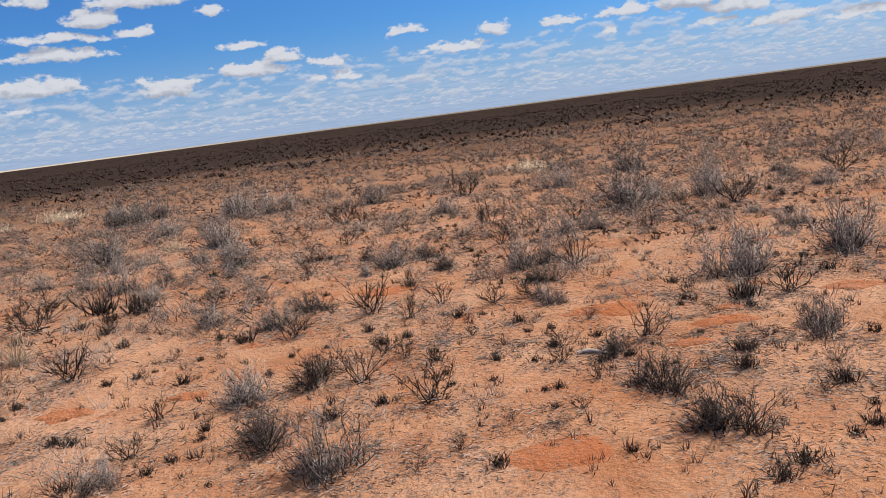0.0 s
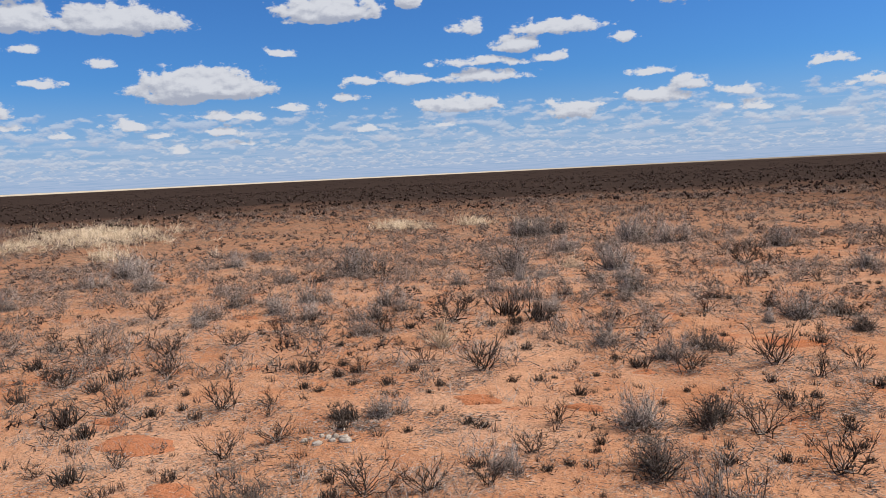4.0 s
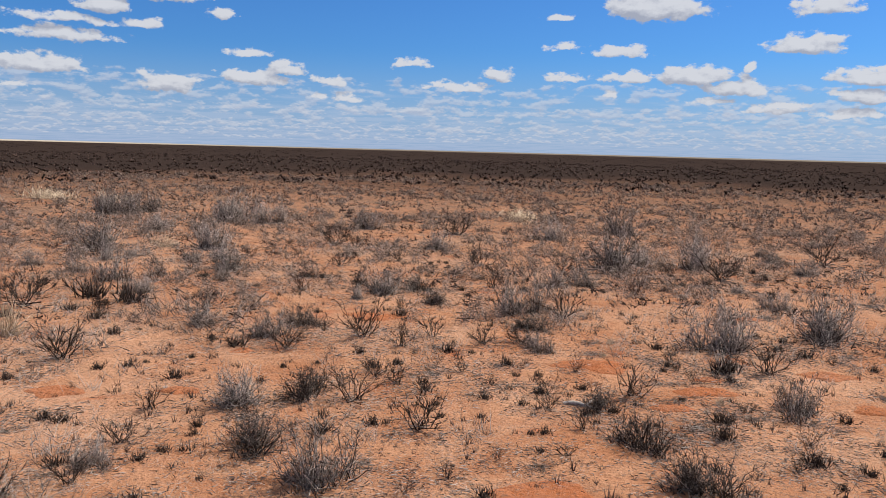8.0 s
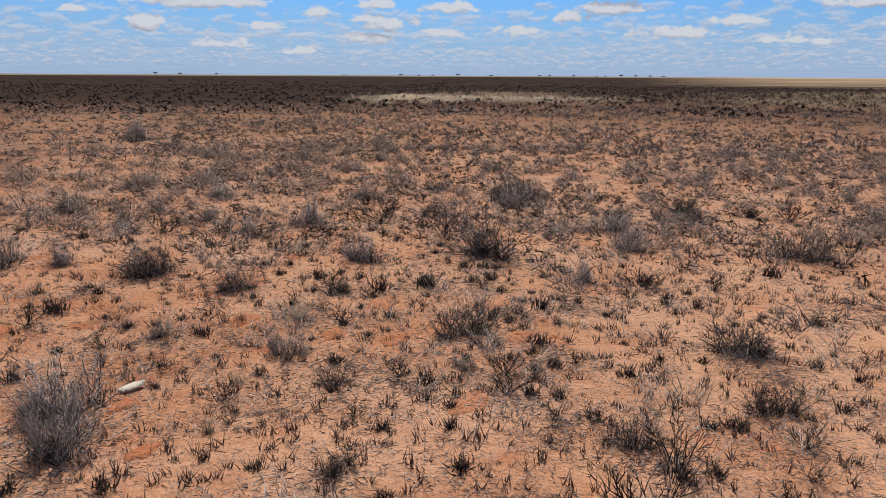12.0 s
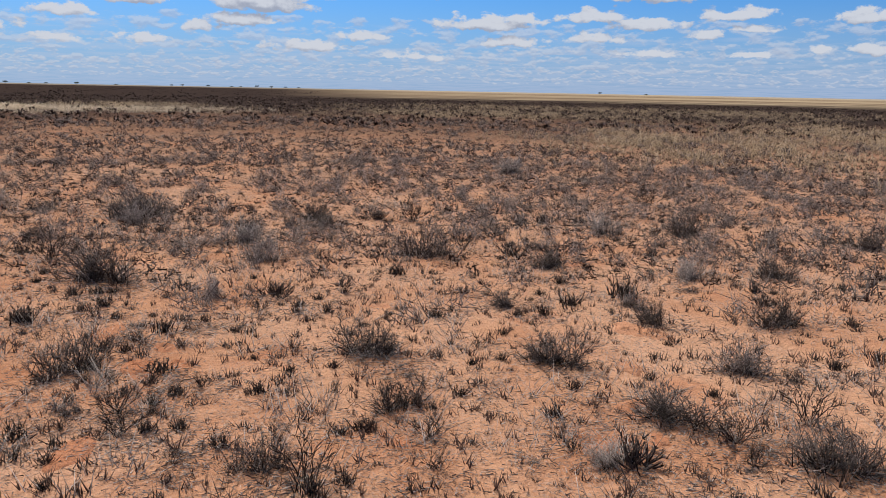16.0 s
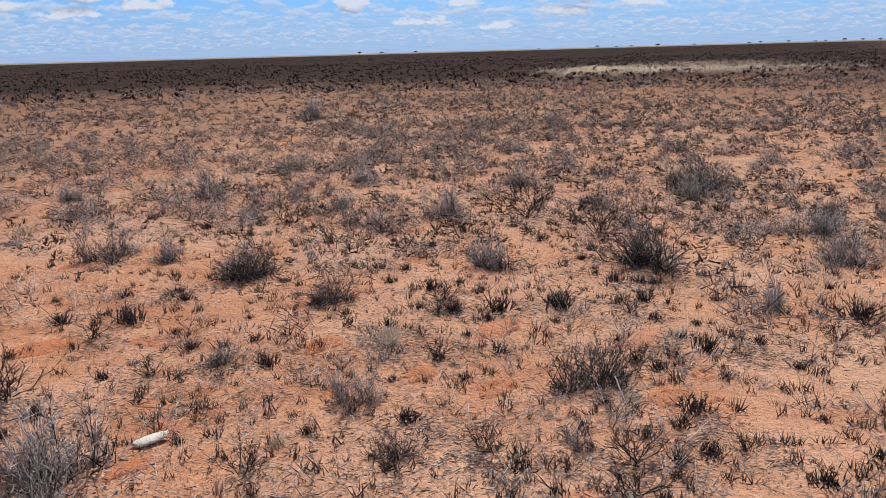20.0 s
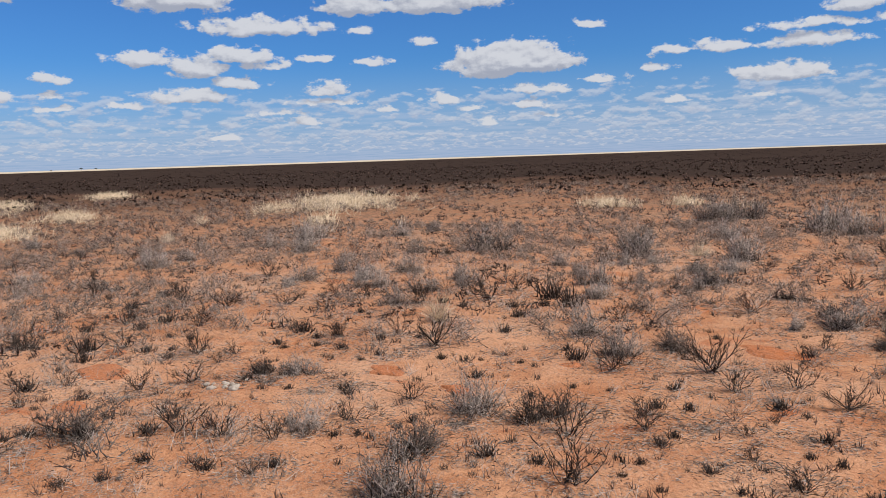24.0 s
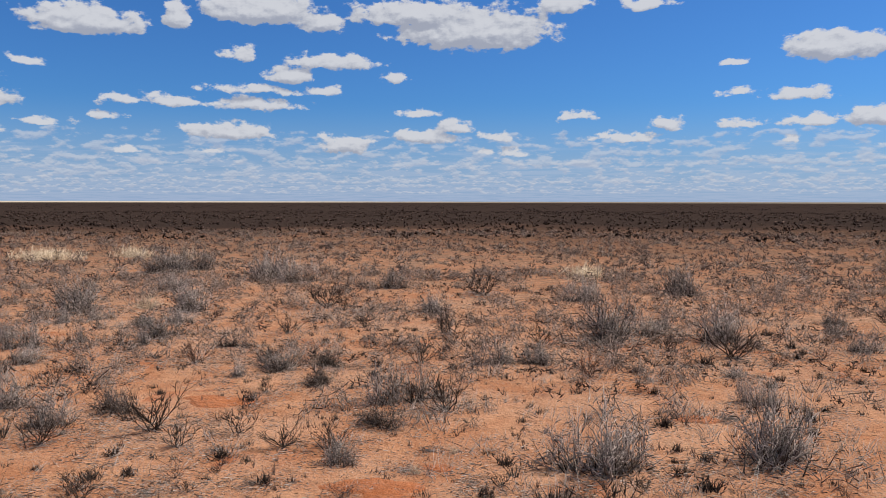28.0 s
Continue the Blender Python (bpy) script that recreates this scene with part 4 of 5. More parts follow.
PATCHES.append(("tuft", [
    (-0.40, 4.48, 0.12), (-2.93, 9.61, 0.18), (-1.16, 5.66, 0.07), (-1.68, 6.30, 0.22), (-1.92, 6.47, 0.13), (-0.68, 4.36, 0.17),
    (-1.26, 5.31, 0.08), (-3.23, 8.01, 0.38), (-1.93, 5.90, 0.08), (-3.71, 8.21, 0.39), (-3.42, 7.77, 0.14), (-1.89, 5.36, 0.14),
    (-3.24, 7.17, 0.17), (-2.82, 6.59, 0.14), (-2.23, 5.72, 0.07), (-3.61, 7.47, 0.18), (-2.31, 5.61, 0.10), (-1.43, 4.41, 0.10),
    (-1.42, 4.28, 0.08), (-2.51, 5.53, 0.10), (-4.08, 7.16, 0.14), (-4.45, 7.16, 0.16), (-1.50, 4.03, 0.09), (-7.99, 10.14, 0.24),
    (-1.60, 3.91, 0.10), (-3.03, 5.25, 0.11), (-3.48, 5.58, 0.13), (-2.26, 4.44, 0.12), (-2.38, 4.48, 0.12), (-3.01, 5.04, 0.08),
]))
PATCHES.append(("tuft", [
    (-3.45, 5.12, 0.14), (-4.66, 6.14, 0.12), (-1.43, 3.41, 0.11), (-2.00, 3.83, 0.12), (-3.97, 5.41, 0.12), (-4.21, 5.53, 0.15),
    (-3.74, 5.05, 0.11), (-4.03, 5.22, 0.13), (-2.70, 4.19, 0.09), (-5.95, 6.42, 0.12), (-4.36, 5.23, 0.24), (-4.59, 5.28, 0.10),
    (-3.90, 4.78, 0.10), (-3.23, 4.25, 0.20), (-4.06, 4.81, 0.14), (-1.67, 3.10, 0.13), (-3.15, 4.06, 0.13), (-2.69, 3.31, 0.12),
    (-2.02, 2.87, 0.12), (-4.88, 4.30, 0.09), (-2.51, 3.06, 0.16), (-4.33, 3.87, 0.12), (-4.60, 3.99, 0.09), (-5.18, 4.19, 0.10),
    (-5.88, 4.42, 0.23), (-1.91, 2.61, 0.09), (-4.71, 3.81, 0.15), (-7.63, 5.06, 0.22), (-2.98, 2.96, 0.11), (-5.76, 4.11, 0.18),
]))
PATCHES.append(("tuft", [
    (-6.46, 4.25, 0.15), (-7.07, 4.45, 0.24), (-7.94, 4.76, 0.16), (-2.00, 2.41, 0.11), (-3.58, 2.94, 0.12), (-6.68, 4.03, 0.10),
    (-7.98, 4.44, 0.16), (-4.77, 3.27, 0.18), (-5.16, 3.40, 0.26), (-6.12, 3.67, 0.17), (-2.95, 2.47, 0.10), (-3.54, 2.62, 0.07),
    (-3.02, 2.43, 0.11), (-4.13, 2.68, 0.19), (-3.01, 2.31, 0.09), (-2.13, 2.03, 0.13), (-4.57, 2.30, 0.09), (-4.51, 2.15, 0.15),
    (-10.32, 3.01, 0.24),
]))

for patch_kind, places in PATCHES:
    for px, py, across in places:
        plant(patch_kind, px, py, across)


# ---- what nobody could count: scrub further out, sprigs and crumbs ----
def joined(name, pieces, xs, ys, scales, label, category, mat, rng, ground=True):
    """One mesh of many copies of small template meshes, each turned and sized."""
    n = len(xs)
    which = rng.integers(0, len(pieces), n)
    turn = rng.uniform(0, 2 * np.pi, n)
    zs = np.array([ground_z(x, y) for x, y in zip(xs, ys)]) if ground else np.zeros(n)
    allv, allf, start = [], [], 0
    for w, (v, f) in enumerate(pieces):
        sel = np.nonzero(which == w)[0]
        if not len(sel):
            continue
        c, s = np.cos(turn[sel])[:, None], np.sin(turn[sel])[:, None]
        k = scales[sel][:, None]
        tall = rng.uniform(0.75, 1.2, (len(sel), 1))
        x = (v[None, :, 0] * c - v[None, :, 1] * s) * k + xs[sel][:, None]
        y = (v[None, :, 0] * s + v[None, :, 1] * c) * k + ys[sel][:, None]
        z = v[None, :, 2] * k * tall + zs[sel][:, None] - 0.003
        allv.append(np.stack([x, y, z], 2).reshape(-1, 3))
        allf.append((f[None] + (np.arange(len(sel)) * len(v))[:, None, None]).reshape(-1, 3) + start)
        start += len(sel) * len(v)
    ob = new(name, mesh_of(name, np.concatenate(allv), np.concatenate(allf), mat))
    return tagged(ob, label, category, kind="stuff")


def tuft_piece(rng, n, size, thick, low=5, high=60, k=3, bend=0.15, spread=0.2):
    base = rng.normal(0, size * spread, (n, 3)) * [1, 1, 0]
    lines = sprout(rng, base, fan(rng, n, low, high), rng.uniform(0.5, 1.0, n) * size, bend, 0.14, k)
    return tubes(lines, taper(n, k, thick, rng))


def crumb_piece(rng, n, size, grain, flat=0.6):
    """A low rounded clump of small angular bits, as scrub looks from further off."""
    out = fan(rng, n, 0, 92)
    mid = out * rng.uniform(0.15, 1.0, (n, 1)) ** 0.6 * size * [1, 1, flat]
    mid[:, 2] = np.maximum(mid[:, 2], grain * 0.3)
    v = rng.normal(0, 1, (n, 4, 3))
    v /= np.linalg.norm(v, axis=2, keepdims=True)
    v = mid[:, None] + v * (grain * rng.uniform(0.5, 1.3, (n, 1, 1)))
    f = np.array([(0, 1, 2), (0, 2, 3), (0, 3, 1), (1, 3, 2)])
    return v.reshape(-1, 3), (f[None] + (np.arange(n) * 4)[:, None, None]).reshape(-1, 3)


def polar(rng, n, r0, r1, a0, a1, power=1.0):
    """Places in a sector about the walk: headings in degrees, positive to the left."""
    u = rng.uniform(0, 1, n)
    r = (r0 ** (2 * power) + u * (r1 ** (2 * power) - r0 ** (2 * power))) ** (0.5 / power)
    a = np.radians(rng.uniform(a0, a1, n))
    return 1.0 - np.sin(a) * r, 1.5 + np.cos(a) * r


def patchy(rng, xs, ys, scale, keep, seed):
    """Thin a scatter out by soft patches."""
    v = np.array([noise.fractal((x * scale, y * scale, seed), 1.0, 2.0, 3) for x, y in zip(xs, ys)])
    m = v + rng.normal(0, 0.18, len(xs)) > keep
    return xs[m], ys[m]


def clear_of_plants(xs, ys, extra):
    """Drop scattered places that fall inside a placed plant."""
    taken = np.array([(q[0], q[1]) for q in TAKEN])
    size = np.array([q[2] for q in TAKEN]) + extra
    keep = [not np.any((taken[:, 0] - x) ** 2 + (taken[:, 1] - y) ** 2 < size ** 2) for x, y in zip(xs, ys)]
    return xs[keep], ys[keep]


def bush_piece(rng, n, size, thick, flat=0.62):
    """An open dome of short twigs at all angles over a few long sticks."""
    out = fan(rng, n, 0, 95)
    mid = out * (rng.uniform(0.1, 1.0, (n, 1)) ** 0.5) * size * 0.85 * [1, 1, flat] * rng.uniform(0.7, 1.1, (n, 1))
    mid[:, 2] = np.maximum(mid[:, 2], 0.004)
    way = out * 0.55 + rng.normal(0, 0.55, (n, 3)) + [0, 0, 0.20]
    way /= np.linalg.norm(way, axis=1, keepdims=True)
    half = way * (size * rng.uniform(0.14, 0.34, n))[:, None]
    lines = np.stack([mid - half, mid + half], 1)
    lines[..., 2] = np.maximum(lines[..., 2], 0.0)
    return tubes(lines, taper(n, 2, thick, rng))


def halo(rng, n, spread, least=0.05):
    """Places strewn round the single plants."""
    near = [q for q in TAKEN if q[2] > least]
    who = rng.integers(0, len(near), n)
    reach = np.array([near[i][2] for i in who]) + spread
    a, r = rng.uniform(0, 2 * np.pi, n), rng.uniform(0.1, 1.0, n) ** 0.6
    return (np.array([near[i][0] for i in who]) + np.cos(a) * r * reach,
            np.array([near[i][1] for i in who]) + np.sin(a) * r * reach)


def merged(*places):
    return np.concatenate([p[0] for p in places]), np.concatenate([p[1] for p in places])


def build_scrub():
    rng = np.random.default_rng(77)
    # sprigs and crumbs on the near sand
    xs, ys = merged(patchy(rng, *polar(rng, 6000, 1.0, 16, -150, 110, 0.65), 0.8, -0.15, 4.0), polar(rng, 3200, 1.4, 9, -150, -40, 0.8))
    sprig = [tuft_piece(rng, 6, 0.06, 0.0028, 4, 50, 2) for _ in range(6)]
    joined("brown_sprigs", sprig, xs, ys, rng.uniform(0.5, 1.5, len(xs)), "scattered tiny brown dry sprigs on sand", "sprigs", MAT_BROWN, rng)
    xs, ys = merged(polar(rng, 2200, 1.0, 13, -150, 110, 0.65), halo(rng, 4200, 0.14))
    bits = [tubes(lying(rng, 6, 0.11, 0.036, 0.003), taper(6, 2, 0.0019, rng)) for _ in range(8)]
    joined("charred_bits", bits, xs, ys, rng.uniform(0.5, 1.6, len(xs)), "small charred bits of twig on sand", "plant litter", MAT_STEM, rng)
    # drifts of grey litter round the plants and between them
    xs, ys = merged(halo(rng, 6400, 0.18), patchy(rng, *polar(rng, 5600, 1.2, 14, -62, 110, 0.75), 0.9, 0.02, 11.0),
                    patchy(rng, *polar(rng, 1300, 1.2, 14, -150, -62, 0.75), 0.9, 0.02, 12.0))
    bits = [tubes(lying(rng, 18, 0.11, 0.036, 0.005, 0.75), taper(18, 2, 0.0022, rng)) for _ in range(8)]
    joined("loose_twigs", bits, xs, ys, rng.uniform(0.6, 1.35, len(xs)), "loose grey twig bits strewn over sand", "plant litter", MAT_LITTER, rng)
    # between the placed plants
    small = [tuft_piece(rng, 20, 0.075, 0.0027, 2, 66, 2, 0.15, 0.30) for _ in range(6)]
    xs, ys = merged(polar(rng, 1700, 2.6, 11, -150, -35, 0.9), polar(rng, 700, 3.0, 10, -35, 110, 0.9))
    xs, ys = clear_of_plants(xs, ys, 0.03)
    joined("small_tufts", small, xs, ys, rng.uniform(0.4, 1.15, len(xs)), "small dark dry tufts between the bushes", "tufts", MAT_DARK, rng)
    wisp = [tuft_piece(rng, 18, 0.17, 0.0020, 20, 84, 2, 0.05, 0.34) for _ in range(6)]
    xs, ys = patchy(rng, *polar(rng, 3900, 2.8, 12, -150, 110, 0.9), 0.5, -0.05, 8.0)
    joined("grey_wisps", wisp, xs, ys, rng.uniform(0.5, 1.25, len(xs)), "thin grey dry wisps between the bushes", "tufts", MAT_GREY, rng)
    # denser burnt scrub at the two flanks of the walk
    thick = [bush_piece(rng, 34, 0.26, 0.0046) for _ in range(6)]
    xs, ys = merged(polar(rng, 420, 6.0, 16, 66, 112, 0.9), polar(rng, 60, 3.5, 8, 68, 112, 0.9), polar(rng, 520, 7.0, 18, -150, -98, 0.9), polar(rng, 300, 6.0, 18, -98, -42, 0.9))
    xs, ys = clear_of_plants(xs, ys, 0.08)
    joined("burnt_scrub", thick, xs, ys, rng.uniform(0.5, 1.2, len(xs)), "burnt dark scrub standing close together", "scrub", MAT_ASH, rng)
    # middle distance
    grey = [bush_piece(rng, 48, 0.31, 0.0040, 0.80) for _ in range(8)]
    dark = [bush_piece(rng, 12, 0.12, 0.0062, 0.9) for _ in range(6)]
    xs, ys = merged(patchy(rng, *polar(rng, 3800, 7.5, 18, -150, 115), 0.30, -0.18, 21.0),
                    patchy(rng, *polar(rng, 1700, 5.0, 19, -150, -42, 0.9), 0.4, -0.12, 25.0),
                    patchy(rng, *polar(rng, 1700, 5.5, 19, -42, 112, 0.9), 0.4, -0.10, 26.0))
    xs, ys = clear_of_plants(xs, ys, 0.07)
    burnt = ys - 1.5 < 0.45 * (xs - 1.0)
    joined("grey_scrub", grey, xs[~burnt], ys[~burnt], rng.uniform(0.45, 1.15, len(xs)), "grey leafless scrub scattered over red sand", "scrub", MAT_FARGREY, rng)
    joined("ashen_scrub", grey, xs[burnt], ys[burnt], rng.uniform(0.4, 1.0, len(xs)), "burnt ashen scrub scattered over red sand", "scrub", MAT_ASHGREY, rng)
    xs, ys = merged(patchy(rng, *polar(rng, 4600, 6.5, 18, -150, 115, 0.95), 0.35, -0.25, 31.0), polar(rng, 3600, 7.0, 24, -150, -48, 0.9))
    xs, ys = clear_of_plants(xs, ys, 0.03)
    joined("dark_scrub", dark, xs, ys, rng.uniform(0.6, 1.4, len(xs)), "dense small charred tufts over red sand", "scrub", MAT_FAR, rng)
    grey = [bush_piece(rng, 17, 0.34, 0.0095, 0.6) for _ in range(8)]
    dark = [bush_piece(rng, 7, 0.15, 0.013, 0.8) for _ in range(6)]
    xs, ys = patchy(rng, *polar(rng, 13000, 16, 44, -150, 115, 0.85), 0.16, -0.15, 22.0)
    burnt = ys - 1.5 < 0.45 * (xs - 1.0)
    joined("grey_scrub_beyond", grey, xs[~burnt], ys[~burnt], rng.uniform(0.5, 1.2, len(xs)), "low grey scrub over red sand further out", "scrub", MAT_FARGREY, rng)
    joined("ashen_scrub_beyond", grey, xs[burnt], ys[burnt], rng.uniform(0.5, 1.2, len(xs)), "low burnt scrub over red sand further out", "scrub", MAT_ASHGREY, rng)
    xs, ys = patchy(rng, *polar(rng, 15000, 17, 44, -150, 115, 0.85), 0.2, -0.35, 32.0)
    joined("dark_scrub_beyond", dark, xs, ys, rng.uniform(0.5, 1.3, len(xs)), "low dark scrub over red sand further out", "scrub", MAT_FAR, rng)
    # far scrub, ever coarser
    g2 = [crumb_piece(rng, 5, 0.34, 0.11, 0.55) for _ in range(6)]
    xs, ys = polar(rng, 15000, 34, 130, -150, 120, 0.70)
    joined("far_scrub", g2, xs, ys, rng.uniform(0.5, 1.2, len(xs)), "dark low scrub covering the plain", "scrub", MAT_FAR, rng)
    g3 = [crumb_piece(rng, 3, 0.9, 0.20, 0.3) for _ in range(4)]
    xs, ys = polar(rng, 6000, 110, 460, -84, 120, 0.62)
    joined("distant_scrub", g3, xs, ys, rng.uniform(0.6, 1.2, len(xs)), "distant dark scrub merging into a band", "scrub", MAT_BAND, rng, False)
    # grass
    for name, fields, per, most, label, mat in (
            ("straw_grass", STRAW_FIELDS, 65, 1300, "pale bleached grass standing in patches", MAT_STRAW),
            ("tan_grass", TAN_FIELDS, 12, 1500, "thin tan dry grass among dark scrub", MAT_TAN)):
        xs, ys = [], []
        for x, y, across, deep, az in fields:
            n = int(min(most, per * across * deep + 25))
            u, v = rng.normal(0, 0.55, n) * across, rng.normal(0, 0.5, n) * deep
            a = radians(az)
            xs.append(x + u * math.cos(a) - v * math.sin(a))
            ys.append(y + u * math.sin(a) + v * math.cos(a))
        xs, ys = patchy(rng, np.concatenate(xs), np.concatenate(ys), 0.45, -0.12, 55.0)
        straw = [tuft_piece(rng, 9, 0.40, 0.0085, 10, 78, 2, 0.0, 0.42) for _ in range(5)]
        joined(name, straw, xs, ys, rng.uniform(0.6, 1.15, len(xs)), label, "dry grass", mat, rng)


# fields of bleached grass: middle x, y, half width, half depth, heading
STRAW_FIELDS = [
    (-24.1, 18.3, 2.0, 6.1, 58), (-23.5, 14.7, 0.6, 2.4, 63), (-16.1, 12.5, 0.3, 2.1, 60), (-38.6, 8.8, 1.0, 6, 80),
    (-45.2, 15.5, 1.0, 5.2, 74), (-26.3, 8.5, 0.7, 3.1, 77), (-20.9, 5.1, 1.1, 2.4, 82), (-13.4, 21.5, 0.7, 2.0, 39),
    (-11.5, 22.8, 0.4, 1.6, 33), (-9.7, 23.1, 0.3, 1.6, 29), (2.1, 19.4, 0.3, 1.0, 1), (51.5, 25.5, 3.0, 8.0, -64),
    (53.3, 19.7, 6.6, 6.0, -70)]
TAN_FIELDS = [
    (19.0, -9.0, 3.0, 5.0, -118), (28.0, -14.0, 4.0, 8.0, -118), (24.0, -8.0, 3.0, 6.0, -112), (33.0, -20.0, 5.0, 8.0, -122),
    (27.7, -6.7, 3.0, 8.0, -106), (21.3, -7.2, 2.2, 5.0, -112), (37.4, -18.5, 5.0, 12.0, -118),
    (68.1, -27.3, 14.0, 20.0, -113), (30.3, -7.9, 3.4, 8.0, -107), (64.3, 22.9, 6.0, 12.0, -71),
    (55.0, -4.0, 12.0, 12.0, -96), (80.0, -10.0, 16.0, 16.0, -99)]

build_scrub()


# ---- single things on the sand ----
def rock(name, size, seed, mat, flat=0.6):
    """A weathered stone: an uneven, bevelled lump."""
    bm = bmesh.new()
    bmesh.ops.create_icosphere(bm, subdivisions=3, radius=1.0)
    for v in bm.verts:
        k = 1 + 0.30 * noise.noise(v.co * 1.1 + Vector((seed, 0, 0))) + 0.10 * noise.noise(v.co * 3.1 + Vector((0, seed, 0)))
        v.co = Vector((v.co.x * k * size, v.co.y * k * size * 0.75, max(-0.4, v.co.z * k) * size * flat))
    me = bpy.data.meshes.new(name)
    bm.to_mesh(me)
    bm.free()
    me.polygons.foreach_set("use_smooth", [True] * len(me.polygons))
    me.materials.append(mat)
    return new(name, me)


def stone_material(name, dark, light):
    m, tr, b = material(name, 0.9)
    pos = node(tr, "ShaderNodeNewGeometry").outputs["Position"]
    col = blend(tr, ramp(tr, fbm(tr, pos, 40.0, 5.0, 0.65), 0.3, 0.7), (*dark, 1), (*light, 1))
    tr.links.new(col, b.inputs["Base Color"])
    bump = node(tr, "ShaderNodeBump", [("Strength", 0.6), ("Distance", 0.01), ("Height", fbm(tr, pos, 120.0, 4.0, 0.6))])
    tr.links.new(bump.outputs[0], b.inputs["Normal"])
    return m


MAT_STONE = stone_material("pale_stone", (0.30, 0.24, 0.19), (0.58, 0.50, 0.42))
MAT_WOOD = stone_material("silver_deadwood", (0.28, 0.23, 0.20), (0.72, 0.66, 0.60))
MAT_SLAB = stone_material("bleached_slab", (0.66, 0.56, 0.44), (0.84, 0.76, 0.62))


def build_singles():
    rng = random.Random(9)
    for i in range(11):
        x, y = -3.09 + rng.gauss(0, 0.10), 3.86 + rng.gauss(0, 0.10)
        s = rng.uniform(0.020, 0.042)
        ob = rock("stone", s, i * 3.3, MAT_STONE)
        ob.matrix_basis = pose(x, y, ground_z(x, y) + s * 0.12, 0, 0, rng.uniform(0, 360))
        tagged(ob, "small pale weathered stone lying in a heap", "stone", "heap of pale stones")
    slab = rock("flat_stone", 0.075, 71.0, MAT_SLAB, 0.16)
    slab.matrix_basis = pose(3.61, 4.24, ground_z(3.61, 4.24) + 0.020, 3, -4, -20) @ Matrix.Diagonal((1.0, 0.62, 1.0, 1))
    tagged(slab, "flat cream-white stone slab lying on red sand", "stone")
    # a bleached dead branch that lies against a bush
    r = np.random.default_rng(3)
    s = np.linspace(0, 1, 9)
    trunk = np.stack([-0.12 + 0.26 * s, 0.05 - 0.10 * s + 0.02 * np.sin(7 * s), 0.016 + 0.012 * np.sin(5.0 * s)], 1)[None]
    fork = np.stack([0.02 + 0.10 * s, 0.0 + 0.07 * s, 0.022 + 0.035 * s], 1)[None]
    v1, f1 = tubes(trunk, (0.017 * (1 - 0.55 * s))[None], 7)
    log = new("dead_branch", mesh_of("dead_branch", v1, f1, MAT_WOOD))
    v2, f2 = tubes(fork, (0.009 * (1 - 0.6 * s))[None], 6)
    side = new("side_branch", mesh_of("side_branch", v2, f2, MAT_WOOD))
    side.parent = log
    log.matrix_basis = pose(0.98, 4.92, ground_z(0.98, 4.92) - 0.012, 0, 0, 8)
    tagged(log, "silver-grey twisted dead branch lying under a bush", "branch")


build_singles()


def soil_patch(x, y, size, seed):
    """A scuffed, darker red patch where the crust has been dug over."""
    bm = bmesh.new()
    rings, spokes = 7, 26
    grid = []
    for i in range(rings + 1):
        row = []
        for k in range(spokes):
            a = 2 * math.pi * k / spokes
            edge = size * (1 + 0.45 * noise.noise((math.cos(a) * 1.3 + seed, math.sin(a) * 1.3, 0.0)))
            q = i / rings
            px, py = math.cos(a) * edge * q * 1.35, math.sin(a) * edge * q * 0.8
            h = 0.012 * (1 - q ** 3) + 0.010 * noise.noise(((x + px) * 14, (y + py) * 14, seed)) * (1 - q)
            z = ground_z(x + px, y + py) - ground_z(x, y) + h - 0.010 * max(0.0, q - 0.8) * 5
            row.append(bm.verts.new((px, py, z)))
            if i == 0:
                break
        grid.append(row)
    for k in range(spokes):
        bm.faces.new((grid[0][0], grid[1][k], grid[1][(k + 1) % spokes]))
        for i in range(1, rings):
            bm.faces.new((grid[i][k], grid[i + 1][k], grid[i + 1][(k + 1) % spokes], grid[i][(k + 1) % spokes]))
    me = bpy.data.meshes.new("soil_patch")
    bm.to_mesh(me)
    bm.free()
    me.polygons.foreach_set("use_smooth", [True] * len(me.polygons))
    me.materials.append(MAT_DUG)
    ob = new("soil_patch", me)
    ob.matrix_basis = pose(x, y, ground_z(x, y), 0, 0, 0)
    return tagged(ob, "bare patch of loose deeper red sand", "soil patch", "red soil patches")


MAT_DUG = sand_material("dug_red_sand", 0.75)
DUG = [
    (0.54, 3.52, 0.23), (1.58, 4.90, 0.11), (-4.25, 3.29, 0.26), (3.43, 4.12, 0.09), (4.20, 2.53, 0.14), (3.07, 5.78, 0.18),
    (1.20, 5.94, 0.22), (1.33, 5.79, 0.13), (4.29, -0.14, 0.06), (-6.93, 7.20, 0.18), (4.83, 4.46, 0.13), (-0.98, 12.70, 0.19),
    (5.55, 3.75, 0.16), (5.27, 2.62, 0.12), (2.97, 4.94, 0.13), (1.92, 5.27, 0.18), (2.07, 5.60, 0.10), (4.82, 3.73, 0.10),
    (5.90, 3.02, 0.14), (4.91, 3.34, 0.12), (3.10, 3.67, 0.08), (5.24, -0.27, 0.10), (3.90, 5.80, 0.18), (1.51, 6.35, 0.10),
    (-5.06, 2.57, 0.13), (-2.57, 5.00, 0.16), (-1.75, 5.05, 0.12), (6.03, -0.48, 0.14), (-3.46, 2.84, 0.15), (-4.92, 3.59, 0.13),
    (3.22, 7.78, 0.15), (6.61, 5.20, 0.13), (-0.64, 7.52, 0.24),
]
for n, (dx, dy, ds) in enumerate(DUG):
    soil_patch(dx, dy, ds, n * 1.7)


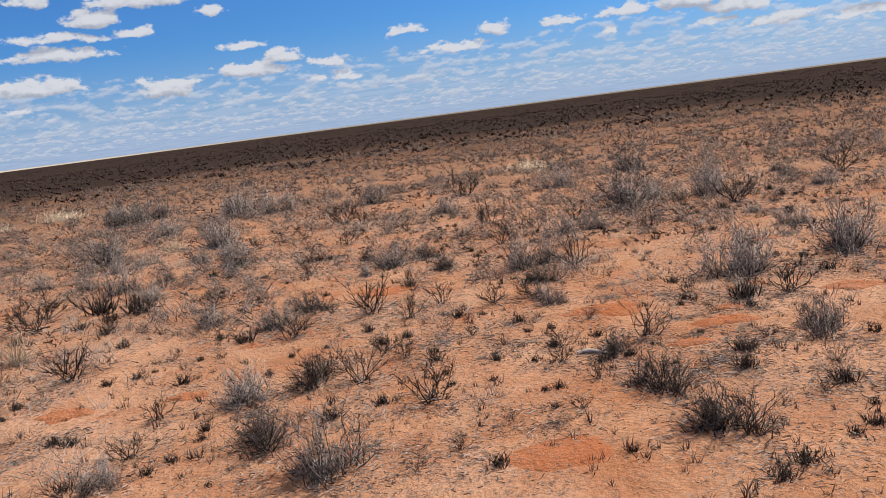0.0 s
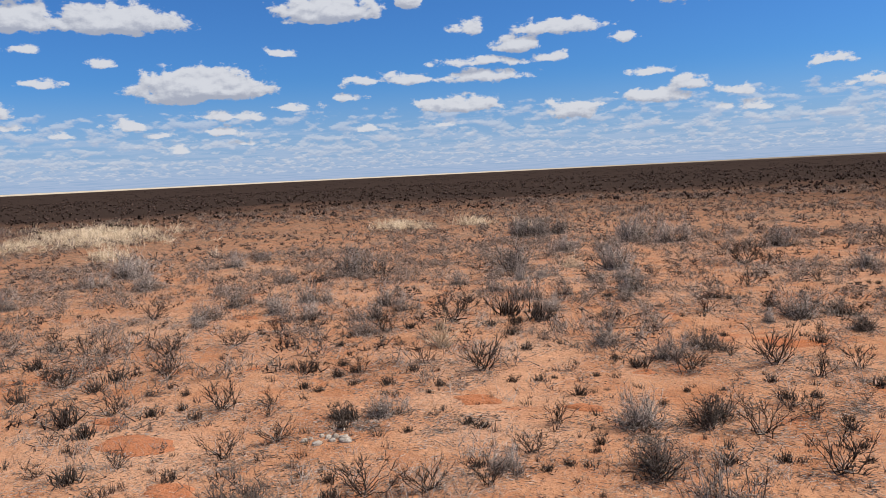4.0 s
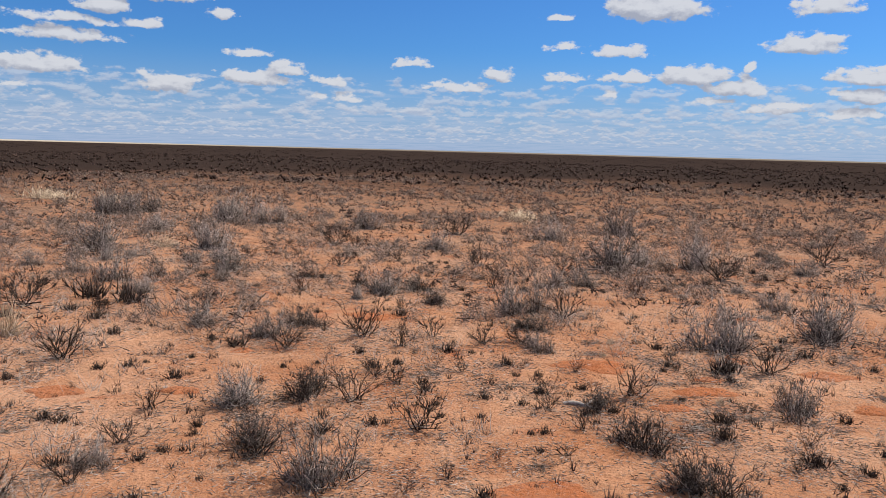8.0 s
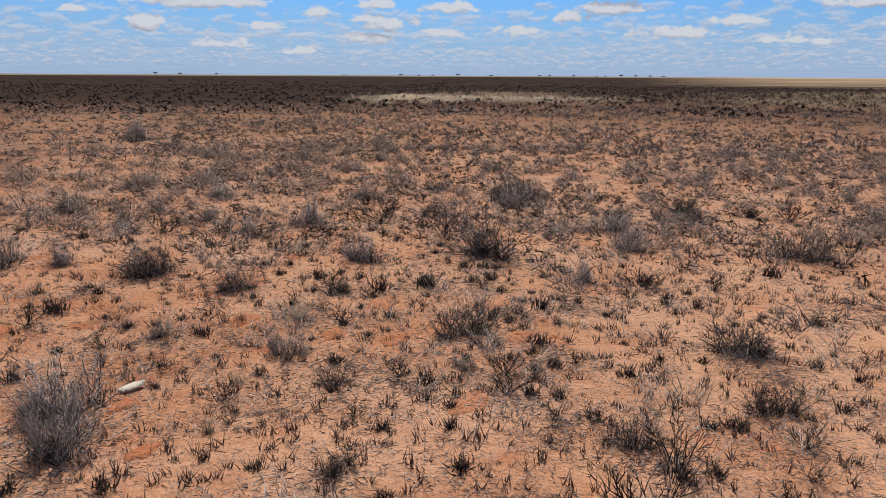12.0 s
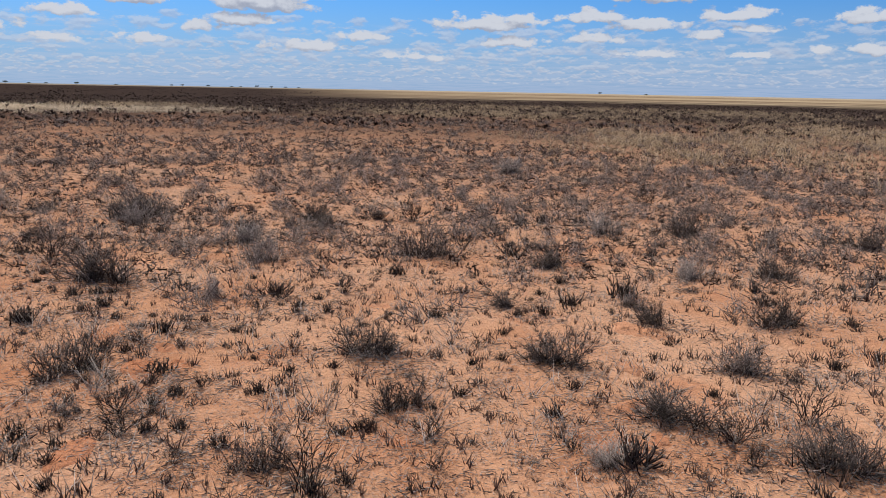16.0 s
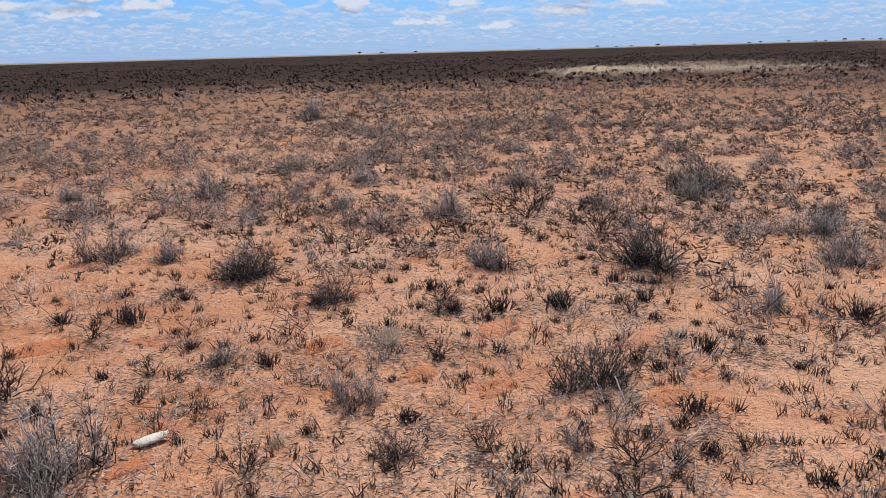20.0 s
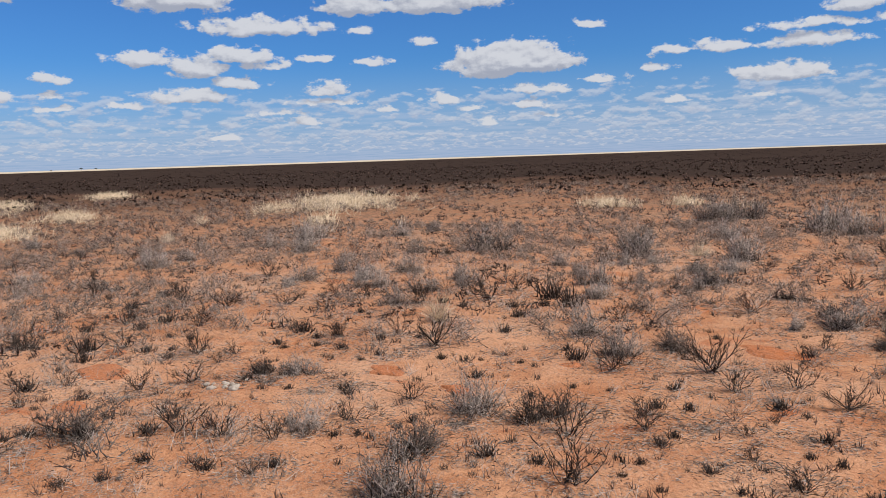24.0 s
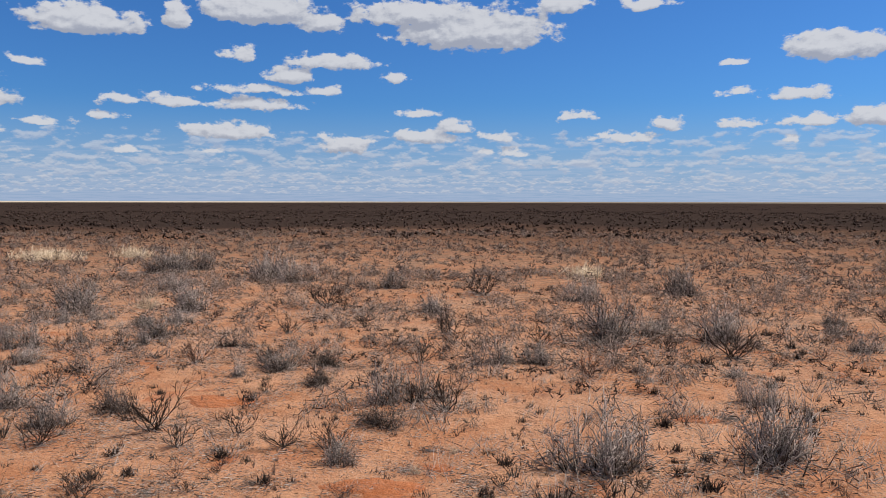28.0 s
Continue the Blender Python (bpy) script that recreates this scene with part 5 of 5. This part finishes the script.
def burrow(x, y, size, seed):
    """A small scraped hole: a steep crescent of thrown-up sand round a pit."""
    bm = bmesh.new()
    spokes, prof = 24, ((0.30, -0.006), (0.55, 0.004), (0.75, 0.30), (1.0, 0.36), (1.35, 0.15), (1.8, -0.03))
    rows = []
    for q, h in prof:
        row = []
        for k in range(spokes):
            a = 2 * math.pi * k / spokes
            lift = 0.45 + 0.55 * math.cos(a) + 0.3 * noise.noise((math.cos(a) * 2, math.sin(a) * 2, seed))
            r = size * q * (1 + 0.2 * noise.noise((math.cos(a) * 1.5, seed, math.sin(a) * 1.5)))
            row.append(bm.verts.new((r * math.cos(a), r * math.sin(a) * 0.75, size * h * (max(0.1, lift) if h > 0 else 1.0))))
        rows.append(row)
    for i in range(len(rows) - 1):
        for k in range(spokes):
            bm.faces.new((rows[i][k], rows[i + 1][k], rows[i + 1][(k + 1) % spokes], rows[i][(k + 1) % spokes]))
    me = bpy.data.meshes.new("burrow")
    bm.to_mesh(me)
    bm.free()
    me.polygons.foreach_set("use_smooth", [True] * len(me.polygons))
    me.materials.append(MAT_DUG)
    ob = new("burrow", me)
    ob.matrix_basis = pose(x, y, ground_z(x, y), 0, 0, 28 + 40 * noise.noise((seed, 0.3, 0.7)))
    return tagged(ob, "small dug hole with thrown-up red sand", "burrow", "burrows")


BURROWS = [
    (3.41, 0.54, 0.06), (5.31, 2.38, 0.05), (5.58, 2.55, 0.05), (4.61, -0.14, 0.09), (5.14, 2.55, 0.05), (5.24, 2.61, 0.05),
    (5.89, -0.63, 0.07), (5.96, -0.46, 0.06), (-1.60, 6.12, 0.06),
]
for n, (dx, dy, ds) in enumerate(BURROWS):
    burrow(dx, dy, ds, n * 2.3)


# ---- far trees on the horizon ----
def far_tree(seed, height):
    """A flat-topped thorn tree: trunk, limbs and a ragged crown of small clumps."""
    rng = np.random.default_rng(seed)
    s = np.linspace(0, 1, 5)
    trunk = np.stack([0.12 * s * height * 0.3, 0 * s, s * height * 0.55], 1)[None]
    ob = new("thorn_tree", mesh_of("thorn_tree", *tubes(trunk, (0.05 * height * (1 - 0.5 * s))[None], 6), MAT_STEM))
    top = trunk[0, -1]
    limbs = sprout(rng, np.repeat(top[None], 7, 0) - [0, 0, 0.15 * height], fan(rng, 7, 30, 70), rng.uniform(0.35, 0.6, 7) * height, 0.1, 0.1, 4)
    sub("limb", ob, (limbs,), 0.02 * height, MAT_STEM, rng)
    n = 260
    r, a = height * 0.62 * rng.uniform(0, 1, n) ** 0.6, rng.uniform(0, 2 * np.pi, n)
    mid = np.stack([r * np.cos(a), r * np.sin(a), height * (0.86 + rng.normal(0, 0.075, n) - 0.12 * (r / height) ** 2)], 1)
    out = fan(rng, n, 0, 110) * height * 0.13
    crown = np.stack([mid - out * 0.5, mid + out], 1)
    sub("crown", ob, (crown,), height * 0.045, MAT_LEAF, rng)
    return tagged(ob, "dark flat-topped thorn tree on the horizon", "tree", "horizon trees")


TREE_AZ = [-107.2, -104.0, -82.4, -81.5, -80.5, -79.5, -78.4, -77.8, -76.2, -74.5, -73.8, -70.3, -67.9, -66.1, -65.1,
           -63.8, -59.7, -50.9, -48.5, -46.9, 74.4, 75.3, 77.1, 81.4, 83.8]
tree_rng = random.Random(4)
tree_models = [far_tree(s, 1.0) for s in (1, 2, 3, 4)]
for n, az in enumerate(TREE_AZ):
    dist, tall = tree_rng.uniform(850, 1200) * (1.5 if az > 0 else 1.0), tree_rng.uniform(2.2, 3.8)
    m = pose(1.0 - math.sin(radians(az)) * dist, 1.5 + math.cos(radians(az)) * dist, 0, 0, 0, tree_rng.uniform(0, 360))
    tree = tree_models[n] if n < len(tree_models) else copy_thing(tree_models[n % 4], m)
    tree.matrix_basis = m @ Matrix.Diagonal((tall * 1.15, tall * 1.15, tall * tree_rng.uniform(0.8, 1.1), 1))
